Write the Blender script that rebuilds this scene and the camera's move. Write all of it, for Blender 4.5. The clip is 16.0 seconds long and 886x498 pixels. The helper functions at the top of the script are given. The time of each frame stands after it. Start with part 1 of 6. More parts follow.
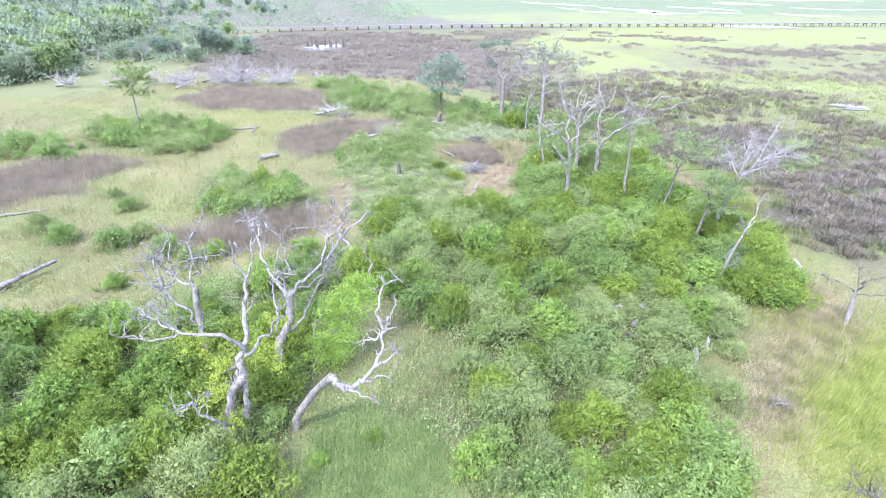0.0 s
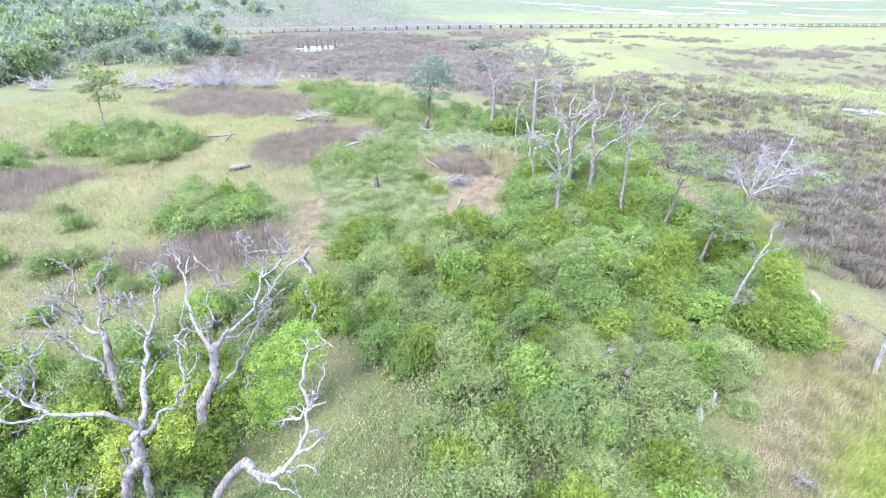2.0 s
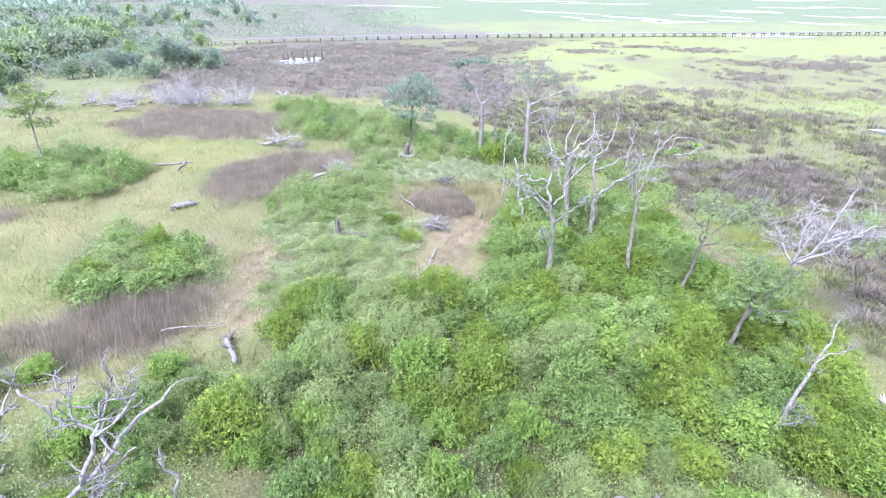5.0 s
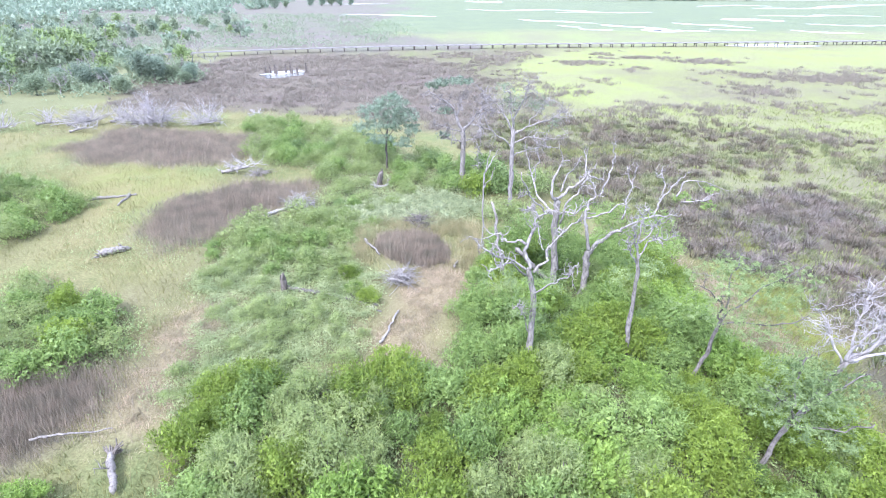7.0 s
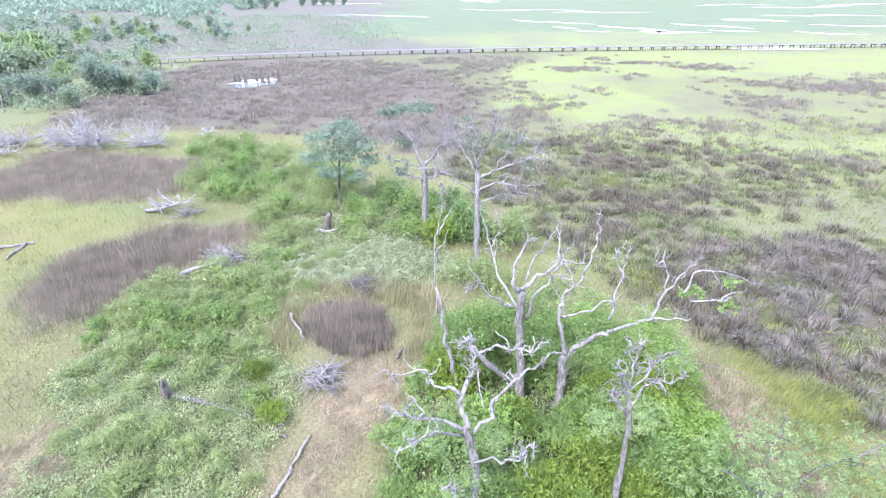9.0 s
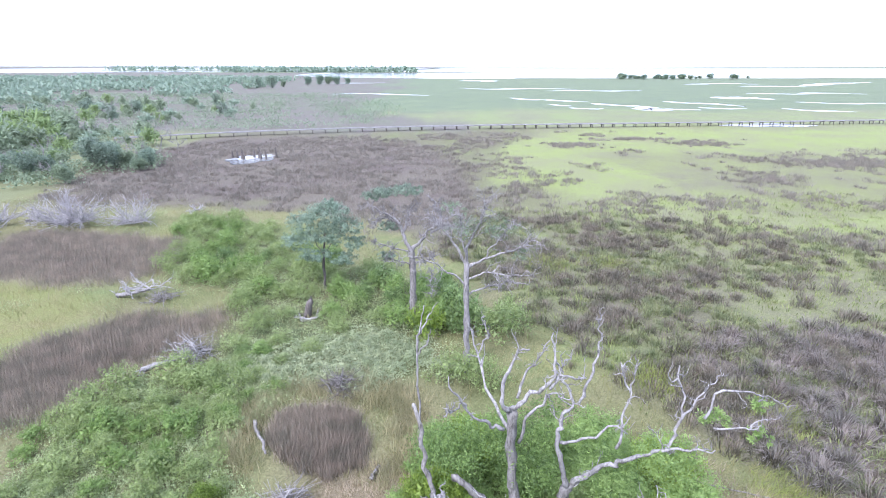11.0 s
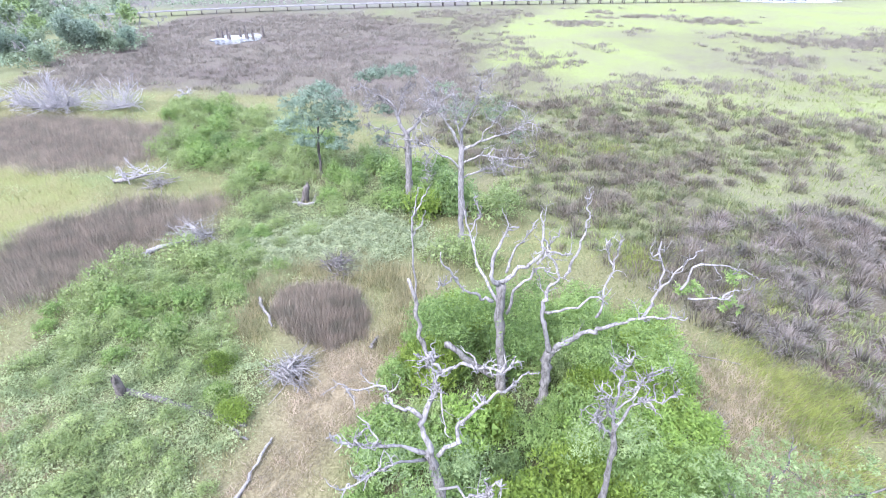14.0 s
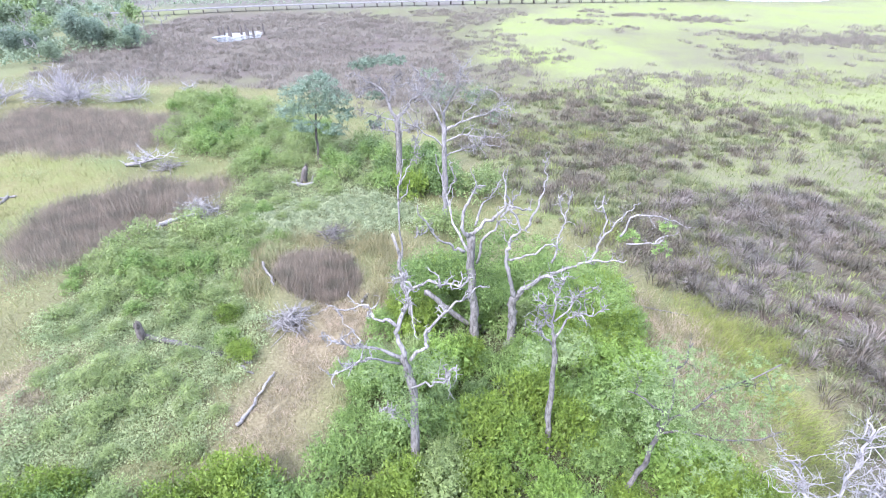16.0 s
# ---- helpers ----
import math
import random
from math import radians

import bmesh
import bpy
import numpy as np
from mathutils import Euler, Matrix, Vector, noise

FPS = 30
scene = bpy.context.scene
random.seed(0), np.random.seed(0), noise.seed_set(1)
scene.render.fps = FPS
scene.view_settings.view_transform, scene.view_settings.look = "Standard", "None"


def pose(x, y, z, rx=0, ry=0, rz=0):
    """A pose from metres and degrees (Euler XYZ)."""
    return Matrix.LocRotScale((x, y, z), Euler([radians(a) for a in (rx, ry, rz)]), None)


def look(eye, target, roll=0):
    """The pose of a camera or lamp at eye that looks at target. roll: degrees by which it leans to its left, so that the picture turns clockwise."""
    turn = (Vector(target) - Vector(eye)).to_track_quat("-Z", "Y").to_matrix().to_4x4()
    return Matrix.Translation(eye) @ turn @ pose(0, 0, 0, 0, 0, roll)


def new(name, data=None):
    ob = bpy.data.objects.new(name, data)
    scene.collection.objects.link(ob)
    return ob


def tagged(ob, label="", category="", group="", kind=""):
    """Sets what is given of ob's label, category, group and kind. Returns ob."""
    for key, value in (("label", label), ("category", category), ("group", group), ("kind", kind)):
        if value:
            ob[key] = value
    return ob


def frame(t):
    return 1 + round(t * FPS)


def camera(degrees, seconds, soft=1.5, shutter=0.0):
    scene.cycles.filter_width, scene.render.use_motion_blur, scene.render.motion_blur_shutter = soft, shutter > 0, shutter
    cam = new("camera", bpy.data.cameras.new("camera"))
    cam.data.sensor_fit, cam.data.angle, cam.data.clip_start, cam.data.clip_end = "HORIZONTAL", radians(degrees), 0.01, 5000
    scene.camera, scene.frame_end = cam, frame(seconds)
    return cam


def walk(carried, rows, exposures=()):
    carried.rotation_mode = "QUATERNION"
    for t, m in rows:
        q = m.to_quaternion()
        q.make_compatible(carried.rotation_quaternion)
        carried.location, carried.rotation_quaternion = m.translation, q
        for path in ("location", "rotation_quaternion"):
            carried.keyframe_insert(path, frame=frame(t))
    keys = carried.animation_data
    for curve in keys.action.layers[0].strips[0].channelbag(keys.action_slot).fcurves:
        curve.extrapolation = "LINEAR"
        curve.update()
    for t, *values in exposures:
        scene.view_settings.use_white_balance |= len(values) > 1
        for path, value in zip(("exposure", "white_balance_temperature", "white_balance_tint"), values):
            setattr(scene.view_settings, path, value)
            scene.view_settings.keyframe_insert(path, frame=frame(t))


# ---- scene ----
cam = camera(80.6, 16.0, soft=0.6)
METRES, EYE, TILT, LEAN, TURN = 45.0, 21.5, 0.0, 0.0, 0.0
ROWS = [
    (0.0, 0.0, 0.0, 0.0, 0.25, -28.57, -0.45),
    (0.5, 0.0142, 0.0275, -0.0019, 0.34, -28.57, -0.45),
    (1.0, 0.027, 0.0546, -0.0052, 0.42, -28.55, -0.44),
    (1.5, 0.0388, 0.0829, -0.0084, 0.5, -28.54, -0.4),
    (2.0, 0.0498, 0.1149, -0.0108, 0.56, -28.51, -0.38),
    (2.5, 0.0598, 0.1495, -0.0124, 0.61, -28.47, -0.37),
    (3.0, 0.0692, 0.1856, -0.013, 0.66, -28.47, -0.35),
    (3.5, 0.078, 0.2223, -0.0132, 0.7, -28.49, -0.33),
    (4.0, 0.087, 0.2576, -0.0133, 0.74, -28.42, -0.3),
    (6.5, 0.1411, 0.4566, -0.0106, 0.75, -27.06, -0.18),
    (7.0, 0.1604, 0.5113, -0.0101, 0.74, -27.08, -0.11),
    (7.5, 0.1822, 0.5704, -0.0082, 0.71, -27.12, -0.08),
    (8.0, 0.2042, 0.6336, -0.0053, 0.65, -27.13, -0.05),
    (8.5, 0.2245, 0.6965, -0.0004, 0.62, -27.16, -0.03),
    (9.0, 0.2424, 0.7545, 0.0035, 0.6, -27.21, -0.01),
    (9.3, 0.2522, 0.7845, 0.0063, 0.67, -27.05, 0.01),
    (9.4, 0.2551, 0.7938, 0.0071, 0.70, -26.90, 0.01),
    (9.5, 0.2579, 0.8026, 0.0078, 0.71, -26.51, 0.01),
    (9.6, 0.2601, 0.8102, 0.0084, 0.71, -25.70, 0.01),
    (9.7, 0.2618, 0.8170, 0.0088, 0.71, -24.93, 0.01),
    (10.2, 0.2640, 0.8330, 0.0085, 0.70, -21.2, 0.01),
    (10.75, 0.2642, 0.8370, 0.0075, 0.68, -19.0, 0.02),
    (11.3, 0.2640, 0.8365, 0.0062, 0.65, -21.7, 0.02),
    (11.8, 0.2637, 0.8353, 0.0052, 0.63, -25.93, 0.03),
    (11.9, 0.2636, 0.8352, 0.0050, 0.62, -26.76, 0.03),
    (12.0, 0.2636, 0.8352, 0.0048, 0.62, -27.56, 0.03),
    (12.1, 0.2637, 0.8352, 0.0045, 0.62, -28.35, 0.03),
    (12.2, 0.2638, 0.8351, 0.0042, 0.61, -29.20, 0.04),
    (12.3, 0.2640, 0.8351, 0.0040, 0.61, -30.08, 0.04),
    (12.4, 0.2642, 0.8350, 0.0038, 0.60, -30.95, 0.05),
    (12.5, 0.2643, 0.835, 0.0036, 0.6, -31.62, 0.05),
    (13.0, 0.2649, 0.8352, 0.0035, 0.57, -31.74, 0.04),
    (13.5, 0.2667, 0.8309, 0.0024, 0.55, -31.7, 0.01),
    (14.0, 0.2702, 0.8232, 0.0017, 0.52, -31.69, -0.0),
    (14.5, 0.2761, 0.8079, 0.001, 0.5, -31.67, -0.03),
    (15.0, 0.2827, 0.7855, 0.0014, 0.48, -31.71, -0.01),
    (15.5, 0.2884, 0.7574, 0.0026, 0.44, -31.66, 0.03),
    (16.0, 0.296, 0.7221, 0.004, 0.44, -31.64, 0.01),
]
walk(cam, [(t, pose(0, 0, EYE, TILT, LEAN, TURN) @ pose(METRES * x, METRES * y, METRES * z, 90 + pitch, roll, yaw)) for t, x, y, z, yaw, pitch, roll in ROWS],
     exposures=((0.0, 2.41, 5990, 18), (9.7, 2.33, 5940, 20), (11.8, 1.71, 5940, 20), (12.5, 1.94, 5940, 20), (13.5, 2.33, 5940, 20), (16.0, 2.33, 5940, 20)))

# ---- body ----
# world and light: a bright overcast day
SUN_UP, SUN_ROUND = radians(52), radians(215)
world = bpy.data.worlds.new("overcast_sky")
scene.world = world
world.use_nodes = True
wn = world.node_tree
sky = wn.nodes.new("ShaderNodeTexSky")
sky.sky_type, sky.sun_disc = "NISHITA", False
sky.sun_elevation, sky.sun_rotation = SUN_UP, SUN_ROUND
sky.air_density, sky.dust_density, sky.ozone_density = 1.0, 2.0, 1.0
cloud = wn.nodes.new("ShaderNodeMix")
cloud.data_type = "RGBA"
cloud.inputs[0].default_value = 0.80
cloud.inputs[7].default_value = (5.5, 6.1, 7.4, 1)
wn.links.new(sky.outputs[0], cloud.inputs[6])
wn.links.new(cloud.outputs[2], wn.nodes["Background"].inputs[0])
wn.nodes["Background"].inputs[1].default_value = 0.11
sun = new("sun", bpy.data.lights.new("sun", "SUN"))
sun.data.energy, sun.data.angle, sun.data.color = 1.5, radians(10), (1.0, 0.98, 0.95)
sun.matrix_world = look((0, 0, 0), (-math.cos(SUN_UP) * math.sin(SUN_ROUND), -math.cos(SUN_UP) * math.cos(SUN_ROUND), -math.sin(SUN_UP)))

rng = np.random.default_rng(7)


# ---- mesh buffers ----
class Buf:
    """Collects vertices and faces of one mesh."""

    def __init__(self):
        self.v, self.f, self.n = [], [], 0

    def add(self, verts, faces):
        self.v.append(np.asarray(verts, float).reshape(-1, 3))
        self.f.append(np.asarray(faces, np.int64) + self.n)
        self.n += len(self.v[-1])

    def mesh(self, name, material, smooth=False):
        me = bpy.data.meshes.new(name)
        v = np.concatenate(self.v)
        loops = np.concatenate([f.ravel() for f in self.f])
        sizes = np.concatenate([np.full(len(f), f.shape[1]) for f in self.f])
        me.vertices.add(len(v))
        me.vertices.foreach_set("co", v.astype(np.float32).ravel())
        me.loops.add(len(loops))
        me.loops.foreach_set("vertex_index", loops.astype(np.int32))
        me.polygons.add(len(sizes))
        starts = np.concatenate([[0], np.cumsum(sizes)[:-1]])
        me.polygons.foreach_set("loop_start", starts.astype(np.int32))
        me.polygons.foreach_set("loop_total", sizes.astype(np.int32))
        if smooth:
            me.polygons.foreach_set("use_smooth", np.ones(len(sizes), bool))
        me.update(calc_edges=True)
        me.materials.append(material)
        return me


def part(name, me, parent, label=""):
    ob = new(name, me)
    ob.parent = parent
    return tagged(ob, label)


def thing(name, at, label, category, group="", kind=""):
    ob = new(name)
    ob.location = at
    ob.empty_display_size = 0.2
    return tagged(ob, label, category, group, kind)


def smooth_line(pts, steps=4):
    p = np.asarray(pts, float)
    q = np.vstack([2 * p[0] - p[1], p, 2 * p[-1] - p[-2]])
    out = []
    for i in range(1, len(q) - 2):
        a, b, c, d = q[i - 1:i + 3]
        for s in np.arange(steps) / steps:
            out.append(0.5 * (2 * b + (c - a) * s + (2 * a - 5 * b + 4 * c - d) * s * s + (3 * b - a - 3 * c + d) * s ** 3))
    out.append(p[-1])
    return np.array(out)


def tube(buf, pts, r0, r1, sides=6, rough=0.16, r=None, power=0.8):
    """A tapered limb along a line of points, a little knobbly."""
    r = r or rng
    p = np.asarray(pts, float)
    k = len(p)
    tang = np.gradient(p, axis=0)
    tang /= np.linalg.norm(tang, axis=1)[:, None] + 1e-9
    ref = np.array([0.31, 0.94, 0.12])
    u = np.cross(tang, ref)
    u /= np.linalg.norm(u, axis=1)[:, None] + 1e-9
    w = np.cross(tang, u)
    rad = r0 + (r1 - r0) * np.linspace(0, 1, k) ** power
    a = np.arange(sides) * 2 * np.pi / sides
    wob = 1 + rough * r.standard_normal((k, sides))
    ring = p[:, None] + (rad[:, None] * wob)[..., None] * (np.cos(a)[None, :, None] * u[:, None] + np.sin(a)[None, :, None] * w[:, None])
    v = np.vstack([ring.reshape(-1, 3), p[-1] + tang[-1] * r1 * 1.5, p[0] - tang[0] * r0 * 0.3])
    i, j = np.meshgrid(np.arange(k - 1), np.arange(sides), indexing="ij")
    i, j = i.ravel(), j.ravel()
    n = (j + 1) % sides
    quads = np.stack([i * sides + j, i * sides + n, (i + 1) * sides + n, (i + 1) * sides + j], 1)
    s = np.arange(sides)
    t = (s + 1) % sides
    caps = np.vstack([np.stack([(k - 1) * sides + s, (k - 1) * sides + t, np.full(sides, k * sides)], 1),
                      np.stack([t, s, np.full(sides, k * sides + 1)], 1)])
    base = buf.n
    buf.add(v, quads)
    buf.f.append(caps + base)


def unit(v):
    return v / (np.linalg.norm(v, axis=-1, keepdims=True) + 1e-9)


def twigs(buf, line, r, count, length, thick, depth=1, up=0.4, wander=0.35, tip_bias=0.35):
    """Crooked side twigs along a limb, with twigs of their own."""
    line = np.asarray(line, float)
    for _ in range(count):
        f = tip_bias + (1 - tip_bias) * r.random()
        i = min(int(f * (len(line) - 1)), len(line) - 2)
        p = line[i] + (line[i + 1] - line[i]) * r.random()
        d = unit(0.6 * unit(line[i + 1] - line[i]) + r.normal(0, 0.65, 3) + (0, 0, up))
        l = length * r.uniform(0.4, 1.2)
        n = 3 if thick < 0.03 else 6
        pts = [p]
        for _s in range(n):
            d = unit(d + r.normal(0, wander, 3) + (0, 0, up * 0.2))
            pts.append(pts[-1] + d * l / n * r.uniform(0.7, 1.3))
        th = thick * r.uniform(0.65, 1.15)
        tube(buf, pts, th, th * 0.3, 3 if th < 0.03 else 5, 0.12, r)
        if depth > 0:
            twigs(buf, pts, r, 3, l * 0.55, th * 0.6, depth - 1, up, wander, 0.2)


def leaves(buf, p, out, size, aspect=0.5, spread=0.7, up=0.3, r=None, face=0.6):
    """Tapering leaves at the points p: a share of them lie like shingles, facing out, the rest stand along out."""
    r = r or rng
    n = len(p)
    d = unit(out + spread * r.standard_normal((n, 3)) + np.array([0, 0, up]))
    s = unit(np.cross(d, unit(r.standard_normal((n, 3)))))
    lie = r.random(n) < face
    nrm = unit(unit(out) + 0.42 * r.standard_normal((n, 3)) + np.array([0, 0, 0.30]))
    tang = unit(r.standard_normal((n, 3)) + np.array([0, 0, 0.5]))
    tang = unit(tang - nrm * (tang * nrm).sum(1, keepdims=True))
    d = np.where(lie[:, None], tang, d)
    s = np.where(lie[:, None], np.cross(nrm, tang), s)
    l = size * r.uniform(0.7, 1.35, n)[:, None]
    w = s * l * aspect * 0.5
    low = p + d * l * 0.15
    v = np.stack([low - w, low + w, p + d * l * 1.15], 1)
    buf.add(v.reshape(-1, 3), np.arange(n * 3).reshape(n, 3))


def blades(buf, xy, height, width, lean, r=None, z=0.0, wind=(0.0, 0.0)):
    """One leaning grass blade at each place."""
    r = r or rng
    n = len(xy)
    h = np.broadcast_to(height, n) * r.uniform(0.5, 1.3, n)
    a = r.uniform(0, 2 * np.pi, n)
    ln = lean * r.uniform(0.1, 1.0, n) * h
    tip = np.stack([np.cos(a) * ln + wind[0] * h, np.sin(a) * ln + wind[1] * h, h], 1)
    b = r.uniform(0, 2 * np.pi, n)
    side = np.stack([np.cos(b), np.sin(b), np.zeros(n)], 1) * np.broadcast_to(width, n)[:, None] * 0.5
    base = np.column_stack([xy, np.broadcast_to(z, n)])
    v = np.stack([base - side, base + side, base + tip], 1)
    buf.add(v.reshape(-1, 3), np.arange(n * 3).reshape(-1, 3))


# ---- plan helpers ----
def inside(poly, x, y):
    x, y = np.asarray(x, float), np.asarray(y, float)
    hit = np.zeros(x.shape, bool)
    q = poly[-1]
    for p in poly:
        if p[1] != q[1]:
            hit ^= ((p[1] > y) != (q[1] > y)) & (x < (q[0] - p[0]) * (y - p[1]) / (q[1] - p[1]) + p[0])
        q = p
    return hit


def wavy(x, y, scale, seed=0):
    """Smooth noise in the plan, about -1 to 1."""
    g = np.random.default_rng(seed)
    out = np.zeros(np.shape(x))
    for k in range(7):
        a, f, ph = g.uniform(0, 2 * np.pi), (0.6 + 1.1 * g.random()) / scale, g.uniform(0, 6.28, 2)
        u, w = np.cos(a) * x + np.sin(a) * y, -np.sin(a) * x + np.cos(a) * y
        out += np.sin(u * f * 2 + ph[0]) * np.sin(w * f * 1.7 + ph[1])
    return out / 2.6


def within(poly, x, y, ragged=1.5, seed=1):
    dx = 0.7 * wavy(x, y, 4, seed) + 0.35 * wavy(x, y, 1.1, seed + 20)
    dy = 0.7 * wavy(x, y, 4, seed + 50) + 0.35 * wavy(x, y, 1.1, seed + 70)
    return inside(poly, x + ragged * dx, y + ragged * dy)


def scatter(poly, per_m2, r, ragged=1.5, seed=1):
    p = np.array(poly)
    lo, hi = p.min(0) - ragged, p.max(0) + ragged
    n = int((hi - lo).prod() * per_m2)
    xy = lo + (hi - lo) * r.random((n, 2))
    xy = xy[within(poly, xy[:, 0], xy[:, 1], ragged, seed)]
    return xy + r.normal(0, 0.3 * ragged, xy.shape)


def height(x, y):
    """The ground: nearly level marsh with a low rise under the thicket."""
    rise = 0.35 * np.exp(-(((x - 8) / 22) ** 2 + ((y - 45) / 40) ** 2))
    return rise + 0.10 * wavy(x, y, 14, 3) * np.exp(-(np.hypot(x, y - 60) / 160) ** 2)


RUSH_ROUND = [(0.7, 63.6), (0.8, 65.6), (1.9, 66.5), (4.6, 66.6), (6.3, 65.6), (6.9, 63.2), (6.8, 60.9), (5.0, 60.0), (2.5, 60.9)]
RUSH_RING = [(-2.0, 60.6), (-2.0, 66.5), (0.2, 69.4), (5.0, 70.0), (9.0, 68.0), (9.6, 62.0), (8.4, 59.2), (7.8, 60.0), (7.9, 66.4), (5.2, 67.8), (0.6, 67.4), (-0.3, 63.4), (1.0, 60.2)]
RUSH_LONG = [(-22.4, 66.1), (-21.1, 75.3), (-16.6, 79.8), (-8.8, 79.0), (-9.8, 72.3), (-14.0, 68.1), (-17.4, 63.8)]
RUSH_WIDE = [(-46.5, 93.7), (-45.1, 104.5), (-33.8, 103.3), (-21.9, 100.9), (-20.0, 89.5), (-28.3, 86.5), (-39.3, 87.9)]
RUSH_WEST = [(-52.0, 53.4), (-48.2, 62.4), (-42.6, 63.7), (-38.0, 60.5), (-40.5, 52.2), (-45.9, 44.4)]
RUSH_NEAR = [(-23.2, 42.3), (-20.2, 46.9), (-14.9, 48.1), (-12.8, 46.1), (-12.0, 41.5), (-16.6, 39.3), (-21.0, 39.9)]
RUSHES = [RUSH_ROUND, RUSH_LONG, RUSH_WIDE, RUSH_WEST, RUSH_NEAR]
DARK_FLAT = [(-52, 118), (-70, 150), (-74, 182), (-58, 204), (-20, 200), (8, 180), (14, 150), (17, 120), (12, 104), (-8, 117), (-26, 120)]
MARSH = [(-26, 121), (-8, 117), (4, 110.5), (13, 93), (20, 83), (26, 68), (31, 61), (36, 55), (32, 45), (31, 39), (36, 36.5), (60, 36), (260, 40), (260, 236), (171, 236), (60, 224), (10, 217), (-30, 206), (-58, 200)]
BRIGHT_FLAT = [(22, 160), (36, 208), (70, 224), (110, 226), (190, 232), (190, 190), (127, 172), (98, 168), (77, 172), (62, 140), (72, 118), (110, 110), (150, 100), (150, 84), (100, 92), (70, 104), (48, 128), (36, 138)]
BRIGHT_EDGE = [(16.4, 11), (19.6, 20.5), (24.2, 26), (27.5, 28.5), (32, 28.5), (50, 28), (50, 8), (16, 8)]
LAWN = [(-6.6, 12), (-6.9, 18.6), (-5.5, 20.8), (-2.5, 20.8), (0.3, 18.3), (1.0, 12)]
PATH_SOUTH = [(-3.6, 27.5), (0.6, 26.6), (0.6, 22.7), (-0.6, 19.3), (-2.9, 20.1), (-2.9, 23.6)]
PATH_WEST = [(-10.8, 41.3), (-12.3, 46.1), (-11.2, 51.0), (-9.4, 56.0), (-8.2, 53.1), (-8.0, 47.1), (-7.3, 42.7), (-8.7, 40)]
PATH_MID = [(2.2, 49.5), (2.6, 57.8), (4.2, 59.6), (8.8, 61), (9.4, 66), (11.5, 66.5), (10.6, 60), (8.8, 56.3), (7.5, 52.6), (6.6, 47.9), (4.4, 46.4)]
PATHS = [PATH_SOUTH, PATH_WEST, PATH_MID]
YELLOW = [(-44.2, 86.2), (-31.0, 88.6), (-23.2, 83.2), (-20.4, 77.7), (-21.1, 73.0), (-28.4, 67.8)]
THICKET = [(0.9, 26.5), (-2.5, 29.0), (-6.2, 34), (-6.2, 40.5), (-4.5, 45.5), (1.6, 46.5), (5.2, 45.5), (7.6, 48.5), (9.4, 55), (11.2, 61), (14, 64), (21, 64), (25, 61.5), (25, 56), (25.5, 50), (27, 45.5), (28.4, 39.3), (24.5, 31.5), (21.0, 30.0), (16.1, 26.7), (12.8, 24.0), (14.2, 18.2), (12.4, 13), (2.5, 13), (0.3, 19.5), (1.6, 23.3)]
THICKET_WEST = [(-19.1, 10), (-31, 24), (-25.4, 27.4), (-21.3, 28.8), (-15.0, 28.6), (-8.2, 24.4), (-7.4, 18.6), (-7.2, 10)]
CLUMP_MID = [(-25.6, 50.8), (-26.2, 56.9), (-22.1, 56.9), (-13.4, 51.3), (-11.9, 47.6), (-17.0, 46.4), (-22.7, 46.8)]
CLUMP_FAR = [(-48.2, 68.6), (-51.9, 78.9), (-42.6, 79.2), (-31.5, 74.8), (-30.2, 65.4), (-35.9, 63.5), (-43.0, 66.2)]
CLUMP_EDGE = [(-66, 61.2), (-66, 70), (-51.9, 68.5), (-46.7, 66.1), (-45, 62)]
MOUND = [(-20.5, 93.6), (-26.7, 110.7), (-22.4, 112.9), (-16.4, 108.7), (-7.8, 101.4), (0.8, 92.4), (5.6, 89.8), (12.8, 85.2), (12.9, 77.1), (7.0, 77.0), (2.5, 74.6), (-1.3, 71.3), (-3.1, 70.0), (-5.6, 72.7), (-7.1, 74.9), (-6.8, 79.1), (-8.8, 86.1), (-13.4, 87.2), (-17.7, 88.4)]
HERB_SHRUBS = [(-11.4, 61.6), (-13.5, 68.4), (-12.7, 70.3), (-8.7, 67.8), (-5.8, 73.1), (-1.7, 70.3), (-1.4, 65.6), (-0.7, 61.7), (-1.9, 59.4), (-10.8, 59.3)]
HERBS = [(-8.8, 45), (-9.4, 53), (-12.0, 57), (-12.1, 61), (-13.3, 66.8), (-8, 71), (-2.1, 74), (0.6, 68.5), (-1.2, 64), (0.2, 59), (1.8, 55.4), (2.2, 48.1), (-3.8, 46.0), (-6.6, 43)]
PALE = [(-3.2, 69.2), (-0.7, 75.0), (6.1, 77.5), (11.2, 75.2), (11.2, 69.6), (5.8, 69.6), (1.0, 68.6)]
THICKET_BACK = [(-17.5, 28), (-17.5, 33), (-13, 37.5), (-7.5, 38), (-6.2, 33), (-7.6, 25.5)]
WOODS_EDGE = [(-76, 126), (-60, 133), (-53, 143), (-56, 156), (-66, 172), (-80, 205), (-112, 212), (-100, 170), (-92, 140)]
EDGE_SOUTH = [(14.0, 16.5), (15.8, 21.1), (19.8, 24.9), (24.1, 29.7), (28.5, 34.6), (30.0, 33.0), (26.2, 27.6), (20.0, 22.0), (16.6, 16.5)]
EDGE_TAN = [(24.2, 63), (27, 63), (29.5, 55), (28, 47.5), (25.8, 50)]
NEAR_MARSH = [(30, 75), (31, 61), (36, 55), (33, 47), (33, 41), (50, 38), (64, 58), (46, 78)]


